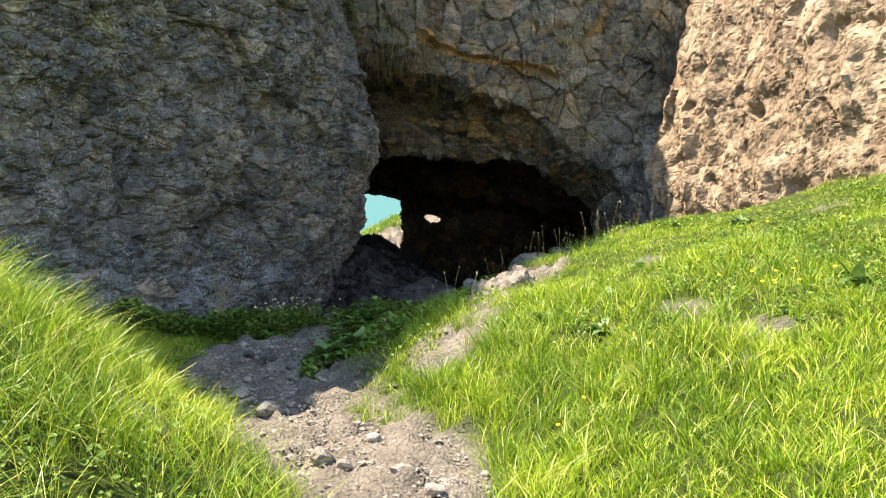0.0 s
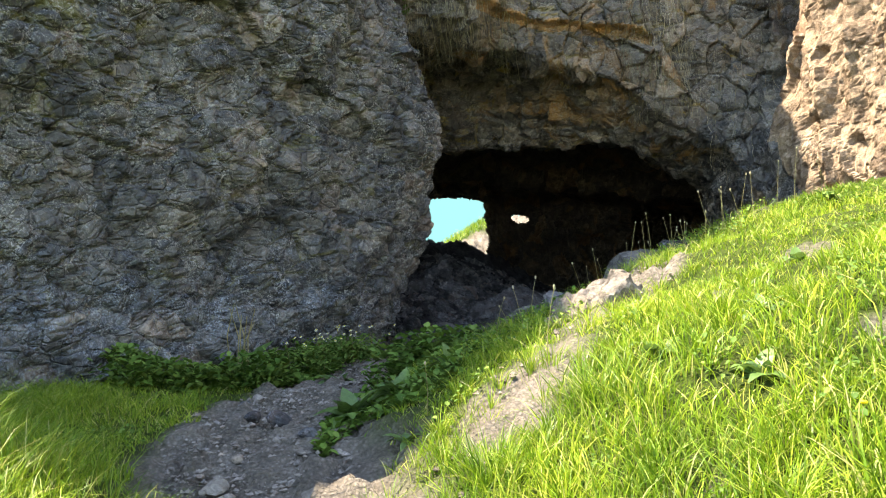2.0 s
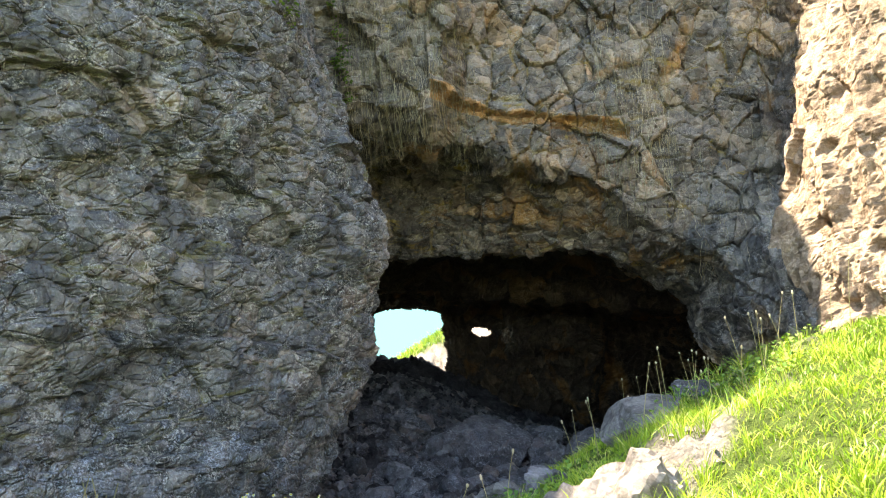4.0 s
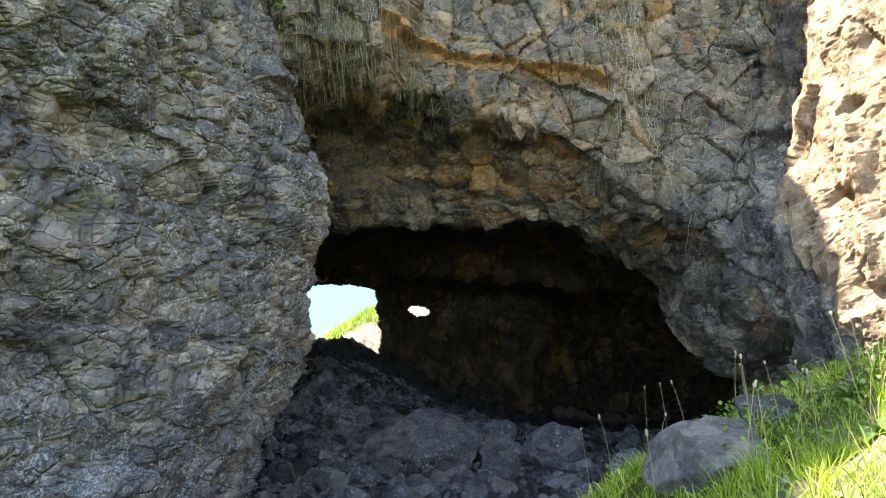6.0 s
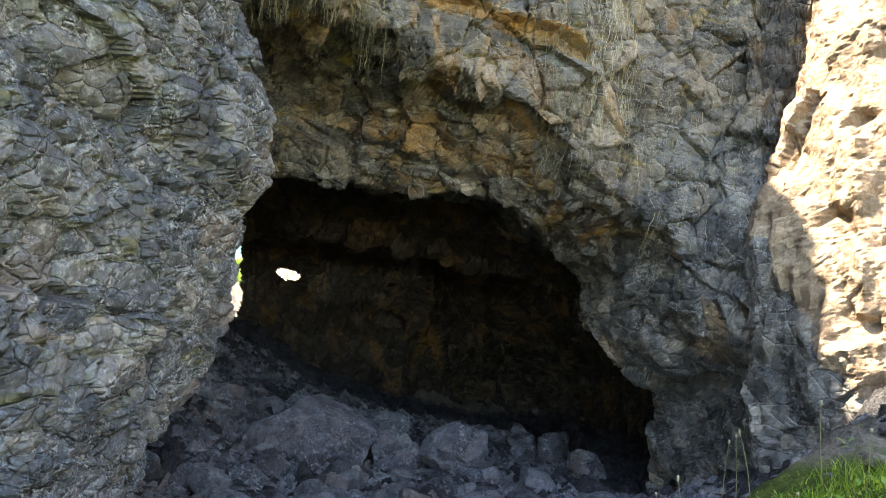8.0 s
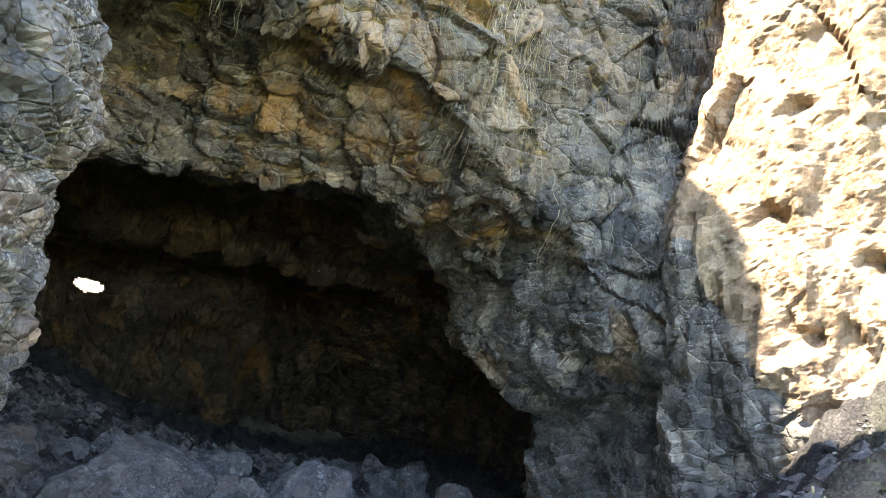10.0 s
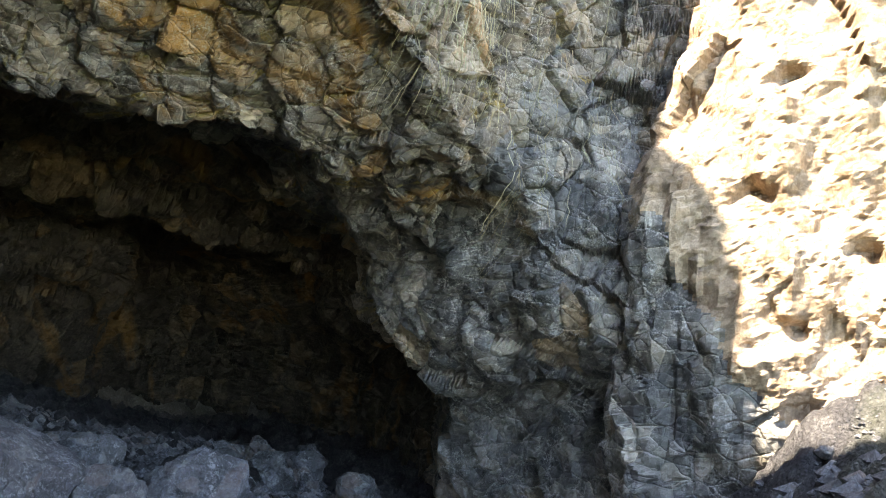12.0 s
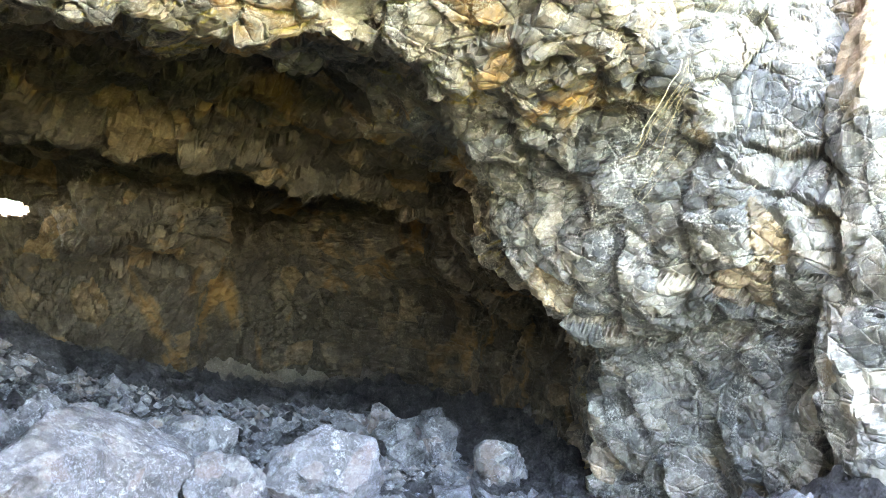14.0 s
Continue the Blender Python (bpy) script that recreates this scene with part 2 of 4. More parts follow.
def ground_material():
    m, t, b = material("earth_and_turf")
    v = coords(t)
    soil = ramp(t, noise_tex(t, v, 3.2, 10, 0.78), [(0.3, (0.13, 0.112, 0.09)), (0.5, (0.24, 0.21, 0.17)), (0.7, (0.355, 0.315, 0.262))])
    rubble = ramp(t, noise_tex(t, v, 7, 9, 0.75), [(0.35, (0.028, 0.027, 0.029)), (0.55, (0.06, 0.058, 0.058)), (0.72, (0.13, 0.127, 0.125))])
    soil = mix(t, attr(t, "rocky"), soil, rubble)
    grit = node(t, "ShaderNodeTexVoronoi", {"Vector": v, "Scale": 42.0})
    soil = mix(t, 0.5, soil, ramp(t, grit.outputs["Distance"], [(0.1, (1.35,)), (0.6, (0.55,))]), 'MULTIPLY')
    turf = ramp(t, noise_tex(t, v, 9, 8, 0.75), [(0.35, (0.025, 0.036, 0.008)), (0.55, (0.06, 0.085, 0.016)), (0.68, (0.13, 0.15, 0.04)), (0.8, (0.22, 0.19, 0.11))])
    far = ramp(t, noise_tex(t, v, 0.08, 6, 0.6), [(0.4, (0.06, 0.1, 0.02)), (0.6, (0.1, 0.15, 0.035))])
    turf = mix(t, 0.2, turf, far)
    t.links.new(mix(t, attr(t, "bare"), turf, soil), b.inputs["Base Color"])
    b.inputs["Roughness"].default_value = 0.95
    b.inputs["Specular IOR Level"].default_value = 0.1
    h = maths(t, 'ADD', noise_tex(t, v, 16, 8, 0.75), maths(t, 'MULTIPLY', grit.outputs["Distance"], -0.4))
    bump(t, b, h, 1.0, 0.06)
    return m


GROUND = ground_material()


def leaf_material(name, stops, rough=0.55, through_light=0.25):
    m, t, b = material(name)
    g = node(t, "ShaderNodeNewGeometry")
    col = ramp(t, g.outputs["Random Per Island"], stops)
    v = coords(t)
    col = mix(t, 0.7, col, ramp(t, noise_tex(t, v, 1.3, 4, 0.6), [(0.35, (0.5, 0.62, 0.45)), (0.65, (1.3, 1.18, 1.0))]), 'MULTIPLY')
    t.links.new(col, b.inputs["Base Color"])
    b.inputs["Roughness"].default_value = rough
    b.inputs["Specular IOR Level"].default_value = 0.3
    tr = node(t, "ShaderNodeBsdfTranslucent", {"Color": col})
    mx = node(t, "ShaderNodeMixShader", {0: through_light})
    t.links.new(b.outputs[0], mx.inputs[1])
    t.links.new(tr.outputs[0], mx.inputs[2])
    t.links.new(mx.outputs[0], t.nodes["Material Output"].inputs["Surface"])
    return m


GRASS = leaf_material("grass_blades", [(0.0, (0.085, 0.165, 0.01)), (0.3, (0.14, 0.255, 0.016)), (0.7, (0.28, 0.405, 0.03)), (0.93, (0.43, 0.46, 0.09)), (1.0, (0.6, 0.54, 0.27))], 0.42, 0.3)


WEED = leaf_material("weed_leaves", [(0.0, (0.06, 0.13, 0.02)), (0.5, (0.11, 0.2, 0.03)), (1.0, (0.18, 0.27, 0.06))], 0.75, 0.25)


# ---- mesh makers ----
def mesh_object(name, verts, faces, mat, attrs=None, flat=True):
    me = bpy.data.meshes.new(name)
    me.from_pydata(verts.tolist() if isinstance(verts, np.ndarray) else verts, [], faces.tolist() if isinstance(faces, np.ndarray) else faces)
    me.materials.append(mat)
    for k, a in (attrs or {}).items():
        me.attributes.new(k, 'FLOAT', 'POINT').data.foreach_set("value", np.asarray(a, dtype=np.float32))
    me.polygons.foreach_set("use_smooth", np.full(len(me.polygons), not flat))
    me.update()
    return new(name, me)


def grid_faces(rows, cols):
    i = np.arange(rows * cols).reshape(rows, cols)
    return np.stack([i[:-1, :-1], i[:-1, 1:], i[1:, 1:], i[1:, :-1]], -1).reshape(-1, 4)


def grid_normals(g):
    du, dv = np.gradient(g, axis=0), np.gradient(g, axis=1)
    n = np.cross(du, dv)
    return n / np.maximum(np.linalg.norm(n, axis=-1, keepdims=True), 1e-9)


def spline(at, knots, values):
    """A smooth curve through a few values (monotone between them)."""
    knots, values = np.asarray(knots, float), np.asarray(values, float)
    m = np.gradient(values, knots)
    k = np.clip(np.searchsorted(knots, at) - 1, 0, len(knots) - 2)
    h = knots[k + 1] - knots[k]
    s = np.clip((at - knots[k]) / h, 0, 1)
    return ((2 * s ** 3 - 3 * s ** 2 + 1) * values[k] + (s ** 3 - 2 * s ** 2 + s) * h * m[k]
            + (-2 * s ** 3 + 3 * s ** 2) * values[k + 1] + (s ** 3 - s ** 2) * h * m[k + 1])


def rock_sheet(name, g, mat, flip, steps, seed, lump=0.25, cut=None, hollows=(), ledge=None, gap=0.055, depth=(0.1, 0.6), lean=1.0):
    """A grid of points made into broken rock: moved along its normals by lumps, blocks and cracks."""
    rows, cols = g.shape[:2]
    n = grid_normals(g).reshape(-1, 3) * (-1 if flip else 1)
    p = g.reshape(-1, 3)
    rel, tint, vein = fractured(p, steps, seed, 0.045, gap, depth, lean)
    d = rel - rel.mean() + lump * fbm(p * 0.55, 3, seed + 5) + 0.05 * fbm(p * 3.1, 4, seed + 9)
    uneven = 0.09 * np.stack([fbm(p * 4.5, 3, seed + 70 + c) for c in range(3)], -1) if len(hollows) else 0
    for hx, hy, hz, wide, deep in hollows:
        near = np.sum(((p + uneven - np.array([hx, hy, hz])) / np.array([1.0, 1.0, 0.75])) ** 2, -1)
        d = d - 0.8 * deep * np.exp(-near / (0.85 * wide) ** 2)
    if ledge is not None:
        step, band = ledge(p)
        d, tint = d + step, np.where(band, 1.0, tint * 0.93)
    q = p + n * d[:, None]
    f = grid_faces(rows, cols)
    if flip:
        f = f[:, ::-1]
    if cut is not None:
        f = f[~cut(q[f].mean(1))]
    return mesh_object(name, q, f, mat, {"tint": tint, "vein": vein})


# ---- the lie of the land ----
def path_x(y):
    return np.interp(y, [-40, 0, 3.0, 4.0, 4.7, 5.5, 6.7, 7.3, 8.2, 9.5, 10.9, 13, 16, 22, 30], [0, 0, 0.0, -0.1, -0.37, -0.95, -1.55, -1.6, -1.4, -1.15, -0.8, -0.5, -0.6, -1.4, -1.6])


def land(x, y):
    xc = path_x(y)
    z = np.interp(y, [-60, -10, 0, 2, 3.9, 5.9, 7, 8, 9.5, 10.9, 12.5, 14.5, 16], [-1.5, -0.3, 0.04, 0.17, 0.33, 0.5, 0.62, 0.68, 0.6, 0.46, 0.3, 0.17, 0.1])
    # bank on the right, which breaks off towards the cave
    d = np.maximum(0, x - xc - 0.5)
    step = np.interp(y, [0, 4, 6, 7.4, 9.3, 10.3, 13], [0.2, 0.25, 0.3, 0.16, 0.6, 0.44, 0.4])
    bank = 0.2 * d + step * (1 - np.exp(-(d / np.interp(y, [7.4, 9.2, 10.5], [1.2, 1.6, 0.9])) ** 2))
    fall = smooth((x - 1.0) * -0.51 + (y - 10.8) * 0.86, -0.35, 0.85)
    z = z + bank * (1 - fall)
    # mound on the left, before the rock
    e = np.maximum(0, xc - x - 0.55)
    z = z + np.minimum(0.54 * e, 0.35 * e + 0.34) * (1 - 0.9 * smooth(y, 5.3, 6.9)) * (1 - 0.5 * smooth(e, 2.5, 5))
    # cave floor: fallen rock heaped to the left and the back
    ramp_l = np.clip((0.1 - x) * 0.5, 0, 0.9) * smooth(y, 13.8, 16.8)
    ramp_b = smooth(y, 17, 21.5) * 0.85 * smooth(-x, -2.2, 0.9)
    # hillside beyond the far opening
    hill = smooth(y, 23.0, 28) * np.clip((x + 3.3) * 0.62, -0.8, 5) - 0.3 * smooth(y, 22.4, 24.5)
    # scree against the foot of the right wall
    z = z + 0.4 * smooth(x, 2.2, 3.5) * smooth(y, 11.8, 12.8) * (1 - smooth(y, 13.7, 14.9))
    return z + ramp_l + ramp_b + hill - 0.3 * smooth(x, 1.5, 4) * smooth(y, 14, 16)


# small places where the turf is broken
BARE_SPOTS = [(1.84, 7.36, 0.18), (1.62, 5.6, 0.17), (1.9, 5.05, 0.18), (1.7, 4.72, 0.12), (-1.45, 4.05, 0.15), (1.15, 6.75, 0.13), (3.9, 8.3, 0.21), (0.75, 5.0, 0.09), (2.4, 6.4, 0.15), (2.9, 7.6, 0.18), (-1.1, 3.3, 0.09)]


def bareness(x, y, n):
    """1 on trodden or stony ground, 0 in the turf."""
    half = np.interp(y, [0, 4, 5.5, 6.5, 8, 9, 12], [0.55, 0.52, 0.6, 0.65, 0.65, 0.7, 2.5])
    track = 1 - smooth(np.abs(x - path_x(y)) + 0.25 * n, half - 0.1, half + 0.25)
    track = track * (1 - smooth(y, 23.0, 23.8))
    cave = smooth(y + 0.3 * n, 11.6, 12.4) * (1 - smooth(y + 0.9 * n - 0.8 * x, 26.3, 27.1) * (1 - smooth(x, -1.1, -0.7)))
    # worn sandy strip along the edge of the bank
    edge = np.interp(y, [5.2, 6.2, 7.4, 9.0, 10.0], [-0.25, 0.0, 0.65, 1.45, 2.1])
    wide = smooth(y, 6.5, 7.3)
    strip = (1 - smooth(np.abs(x - edge - 0.1 * wide) + 0.4 * n, -0.2 + 0.16 * wide, 0.1 + 0.2 * wide)) * smooth(y, 4.9, 5.6) * (1 - 0.7 * smooth(y, 8.6, 9.4)) * np.clip(0.92 - 0.8 * n, 0.3, 1)
    foot = 0.9 * smooth(x + 1.1 * (y - 11.2) + 0.5 * n, 1.3, 2.1) * smooth(y, 9.9, 10.9) * (1 - smooth(y, 13.5, 14.5))
    spots = 0.0
    for sx, sy, sr in BARE_SPOTS:
        spots = np.maximum(spots, 0.65 * (1 - smooth(np.hypot(x - sx, y - sy) / sr + 0.5 * n, 0.5, 1.1)))
    return np.maximum(np.maximum(np.maximum(track, cave), np.maximum(strip, foot)), spots)


def build_ground():
    xs = np.concatenate([-np.geomspace(2500, 7, 26), np.arange(-6.5, 7.0, 0.05), np.geomspace(7.2, 2500, 26)])
    ys = np.concatenate([-np.geomspace(2500, 3.5, 26), np.arange(-3, 24, 0.05), np.arange(24.1, 34, 0.2), np.geomspace(34.5, 2500, 24)])
    X, Y = np.meshgrid(xs, ys)
    p = np.stack([X, Y, 0 * X], -1).reshape(-1, 3)
    x, y = p[:, 0], p[:, 1]
    near = (1 - smooth(np.abs(x), 7, 12)) * (1 - smooth(np.abs(y - 10), 18, 24))
    z = land(np.clip(x, -9, 9), np.clip(y, -40, 40)) * (0.15 + 0.85 * (1 - smooth(np.hypot(x, y), 40, 120)))
    b = bareness(x, y, fbm(p * 1.3, 3, 3)) * near
    rel, tint, _ = fractured(p, [(0.5, 0.06, 1), (0.17, 0.05, 1), (0.09, 0.028, 1)], 7)
    z = z + near * (0.06 * fbm(p * 0.9, 4, 4) + (0.25 + 0.75 * b) * rel * (1 + 0.8 * smooth(y, 11.5, 13.5)))
    p[:, 2] = z
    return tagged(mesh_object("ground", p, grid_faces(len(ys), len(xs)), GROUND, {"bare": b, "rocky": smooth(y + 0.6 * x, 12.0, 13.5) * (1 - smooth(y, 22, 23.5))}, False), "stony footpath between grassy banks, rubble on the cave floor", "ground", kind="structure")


build_ground()


def along(points, n, weights=None):
    """Points spaced along a smooth plan line."""
    pts = np.array(points, float)
    k = np.concatenate([[0], np.cumsum(np.linalg.norm(np.diff(pts, axis=0), axis=1))])
    s = np.linspace(0, k[-1], n) if weights is None else np.interp(np.linspace(0, 1, n), weights[0], np.array(weights[1]) * k[-1])
    return np.stack([spline(s, k, pts[:, c]) for c in range(pts.shape[1])], -1), s / k[-1]


BLOCKS = [(1.0, 0.10, 1.3), (0.4, 0.055, 1.5), (0.19, 0.03, 1.4), (0.07, 0.006, 1.2)]


def strata(p):
    """Beds that jut out over one another, dipping a little and breaking off along their length."""
    lie = p[:, 2] + 0.10 * p[:, 1] + 0.16 * fbm(p * 0.8, 3, 131) + 0.03 * fbm(p * 4, 2, 132)
    out = 0.0
    for thick, amp, seed in ((0.8, 0.06, 133), (0.33, 0.022, 134)):
        bed = np.floor(lie / thick)
        up = lie / thick - bed
        own = hash_cells(np.stack([bed, np.floor(p[:, 1] * 0.5 / thick + 7 * bed), 0 * bed], -1).astype(np.int64), seed) - 0.5
        out = out + amp * (own * 0.6 - 0.7 * np.exp(-up / 0.1) + 0.45 * up) * np.clip(0.7 + 0.8 * fbm(p * 0.7, 2, seed + 9), 0.1, 1.3)
    return out, np.zeros(len(p), bool)

STREAKED = [(0.9, 0.13, 0.8), (0.34, 0.085, 0.8), (0.16, 0.026, 0.9), (0.06, 0.007, 1.0)]


def over_top(g, out, run, drop):
    """Carries a cliff sheet back over its top edge."""
    top = g[:, -1]
    extra = [top - np.append(out, np.zeros((len(out), 1)), 1) * d - np.array([0, 0, e]) for d, e in zip(run, drop)]
    return np.concatenate([g, np.stack(extra, 1)], 1)


def build_left_cliff():
    line, s = along([(-11, 3.6), (-6, 5.5), (-3.9, 7.1), (-3.3, 8.4), (-2.38, 10.15), (-1.62, 11.5), (-1.12, 12.6), (-1.3, 13.5), (-2.4, 14.8), (-4.2, 16.5)], 560, ([0, 0.05, 0.88, 1.0], [0, 0.27, 0.86, 1.0]))
    tan = np.gradient(line, axis=0)
    out = np.stack([tan[:, 1], -tan[:, 0]], -1)
    out /= np.linalg.norm(out, axis=1, keepdims=True)
    v = np.concatenate([np.linspace(0, 0.62, 320), np.linspace(0.63, 1, 40)])
    S, V = np.meshgrid(np.arange(len(line)), v, indexing="ij")
    crest = np.interp(line[:, 1], [3.2, 5.05, 6.65, 7.65, 9.7, 10.5, 12.2, 13.0, 13.5, 14.5], [5.5, 6.6, 6.85, 7.25, 9.0, 9.8, 10.3, 10.35, 10.5, 11.0])[S]
    Z = np.where(V < 0.62, -0.2 + V / 0.62 * 5.7, 5.5 + (V - 0.62) / 0.38 * (crest - 5.5))
    tip = smooth(line[:, 1], 10.6, 12.5)[S]
    off = spline(Z, [-0.5, 0.9, 2.0, 2.8, 3.9, 6, 11], [-0.25, -0.12, -0.15, 0.0, 0.3, 0.45, 0.3])
    off_tip = spline(Z, [-0.5, 0.57, 0.9, 1.35, 1.9, 2.9, 4.2, 5.4, 7, 11], [-1.6, -1.0, -0.68, -0.36, -0.07, 0.03, -0.14, -0.42, -0.6, -0.3])
    off = off * (1 - tip) + off_tip * tip
    g = np.stack([line[S, 0] + out[S, 0] * off, line[S, 1] + out[S, 1] * off, Z], -1)
    g = over_top(g, out, (0.4, 1.2, 3, 6, 9), (-0.1, -0.15, 0.0, 0.5, 6))
    return tagged(rock_sheet("cliff_left", g, ROCK_GREY, False, BLOCKS, 21, 0.1, None, (), strata, 0.075, (0.2, 0.8), 0.5), "tall grey fractured rock face with pale veins, in shade", "rock face", kind="structure")


LEDGE_X, LEDGE_Z = [-0.45, 0.1, 0.55, 1.14, 1.63, 2.0], [5.17, 5.03, 4.88, 4.8, 4.7, 4.5]


def build_cave():
    """One sheet of rock: the face over the cave, its lip, and the ceiling and walls inside."""
    k = np.linspace(0, 1, 14)
    rim = [[-2.8, -3.1, -2.7, -1.0, 0.36, 1.2, 1.65, 2.38, 2.95, 2.98, 3.35, 3.9, 3.9, 3.9],
           [14.2, 15.4, 16.2, 16.4, 16.1, 15.7, 15.6, 16.2, 16.5, 16.5, 16.1, 16.2, 16.4, 16.4],
           [-0.4, 2.2, 3.55, 3.46, 3.25, 3.2, 3.1, 2.7, 2.4, 1.95, 1.5, 1.05, 0.3, -0.5]]
    outer = [[-6, -6, -5, -1.2, 0.5, 1.6, 2.4, 3.3, 4.3, 4.3, 4.05, 4.0, 4.0, 4.0],
             [15, 14.6, 14.2, 14.2, 14.15, 14.15, 14.1, 14.0, 13.85, 13.55, 13.2, 13.15, 13.15, 13.15],
             [-0.4, 4, 9.6, 9.8, 9.8, 9.8, 9.8, 9.7, 8.6, 5.2, 2.7, 1.4, 0.5, -0.5]]
    brow = [14.8, 14.8, 14.5, 14.35, 14.35, 14.35, 14.3, 14.35, 14.45, 14.6, 14.4, 14.15, 14.1, 14.1]
    u = np.interp(np.linspace(0, 1, 540), [0, 0.1, 0.93, 1], [0, 0.18, 0.95, 1])
    P = np.stack([spline(u, k, r) for r in rim], -1)[:, None]
    O = np.stack([spline(u, k, r) for r in outer], -1)[:, None]
    F = spline(u, k, brow)[:, None]
    under = spline(u, k, [0.8, 0.9, 1.3, 1.45, 1.15, 0.85, 0.6, 0.42, 0.4, 0.38, 0.38, 0.38, 0.38, 0.38])[:, None]
    w = (np.linspace(0, 1, 300) ** 1.6)[None, :]
    face = P + (O - P) * w[..., None]
    reach = np.linalg.norm((O - P)[..., [0, 2]], axis=-1) * w
    # a sharp brow with a flat underside on the left, a rounded one towards the nose of rock
    sharp = 1 - smooth(P[..., 0], 0.6, 1.9)
    left_fold = 0.45 * np.clip(1 - reach / under, 0, 1) + 0.4 * smooth(1 - reach / under, -0.03, 0.25) + 0.15 * np.exp(-reach / (0.3 * under))
    right_fold = 0.8 * np.clip(1 - reach / under, 0, 1) + 0.2 * np.exp(-reach / (0.4 * under))
    face[..., 1] = F + (O[..., 1] - F) * w + (P[..., 1] - F) * (sharp * left_fold + (1 - sharp) * right_fold) * (1 - smooth(w, 0.3, 0.8))
    # a rounded nose of rock beside the mouth, and a hanging rock at the left end of the face
    face[..., 1] -= 0.45 * np.exp(-((face[..., 0] - 2.95) / 0.45) ** 2 - ((face[..., 2] - 1.95) / 0.5) ** 2) * smooth(reach, 0.08, 0.3)
    face[..., 1] -= 0.85 * smooth(-face[..., 0] + 0.25 * np.clip(face[..., 2] - 5, -1, 1), 0.16, 0.42) * smooth(face[..., 2] + 0.35 * np.clip(face[..., 0] + 1.0, -1, 1), 4.35, 4.65)
    # inside: widens behind the lip, then closes at the back
    v = np.concatenate([np.linspace(0, 0.78, 110), np.linspace(0.785, 1, 120)])[None, 1:]
    away = P - np.array([0.3, 0.0, 1.2])
    right = smooth(P[..., 0], 1.5, 3.0)
    grow = 1 + (0.22 + 0.15 * right) * np.sin(np.clip(v * 1.25, 0, 1) * np.pi) ** 0.7 - 0.1 * v
    close = 1 - smooth(v, 0.80, 1.0) * 0.98
    lower = 1 - 0.22 * smooth(v, 0.25, 0.8) * (1 - 0.4 * right)
    up = away[..., 2] > 0
    inner = np.stack([0.3 + 0.5 * right * smooth(v, 0.2, 0.6) * close + away[..., 0] * grow * close - 0.25 * (1 - right) * smooth(v, 0.3, 0.9) * close,
                      P[..., 1] + (22.2 - P[..., 1]) * (1 - (1 - np.clip(v / 0.85, 0, 1)) ** 1.15) + 0.5 * smooth(v, 0.8, 1),
                      1.2 - 1.6 * (1 - close) + away[..., 2] * np.where(up, lower * (1 + 0.12 * np.sin(np.clip(v * 2.5, 0, 1) * np.pi)), 1) * np.where(up, close, 1)], -1)
    # the back wall bulges between the far opening and the dark passage, which runs deeper
    mid_x = smooth(inner[..., 0], -0.1, 0.5) * (1 - smooth(inner[..., 0], 2.0, 2.7))
    inner[..., 1] -= 1.5 * mid_x * smooth(v, 0.55, 0.9) * np.exp(-((inner[..., 2] - 2.2) / 0.55) ** 2)
    inner[..., 1] += 1.6 * smooth(inner[..., 0], 1.9, 2.7) * smooth(v, 0.5, 0.9)
    inner[..., 2] -= 0.3 * np.exp(-((v - 0.42) / 0.07) ** 2) * up * smooth(inner[..., 0], -0.9, 0.2)
    g = np.concatenate([inner[:, ::-1], face], 1)

    def cut(c):
        back = c[:, 1] > 19.5
        wob = 0.35 * fbm(c * 2.5, 3, 77)
        big = (np.abs(c[:, 0] + 1.86) / 0.8) ** 6 + (np.abs(c[:, 2] + 0.12 * (c[:, 0] + 1.8) - 2.27) / 0.7) ** 6 + 1.6 * wob < 1
        small = ((c[:, 0] + 0.30) / 0.19) ** 2 + ((c[:, 2] - 2.38 + 0.2 * (c[:, 0] + 0.3)) / 0.085) ** 2 + 3 * wob < 1
        small &= (np.abs(c[:, 0] + 0.3) < 0.3) & (np.abs(c[:, 2] - 2.38) < 0.16)
        return back & (big | small)

    hollows = [(2.75, 14.8, 2.2, 0.11, 0.2), (2.95, 14.6, 1.85, 0.16, 0.15), (0.75, 14.6, 4.4, 0.2, 0.22), (2.05, 14.9, 3.2, 0.12, -0.2), (2.35, 14.9, 2.95, 0.12, -0.16), (1.2, 14.7, 3.7, 0.25, 0.15), (3.3, 14.1, 2.4, 0.2, 0.14), (2.0, 14.6, 2.9, 0.22, -0.12)]

    def ledge(p):
        # a sill that crosses the face, grown over with orange lichen
        line = p[:, 2] - np.interp(p[:, 0], LEDGE_X, LEDGE_Z) - 0.07 * fbm(p * 2.0, 3, 19)
        on_face = (p[:, 1] < 15.0) & (p[:, 0] > LEDGE_X[0]) & (p[:, 0] < LEDGE_X[-1])
        return np.where(on_face, 0.16 * smooth(line, -0.03, 0.05) * (1 - 0.8 * smooth(line, 0.1, 0.9)), 0.0), on_face & (np.abs(line + 0.03) < 0.1 + 0.05 * fbm(p * 5.0, 2, 20))

    ob = rock_sheet("cliff_cave", g, ROCK_CAVE, False, STREAKED, 33, 0.14, cut, hollows, ledge, 0.05, (0.15, 0.6), 0.75)
    # past the lip the rock is painted darker for the cave's shade, without lichen
    ob.data.materials.append(ROCK_INSIDE_SHADE)
    ob.data.materials.append(ROCK_NOSE_AND_SHADE)
    mids = np.zeros(len(ob.data.polygons) * 3)
    ob.data.polygons.foreach_get("center", mids)
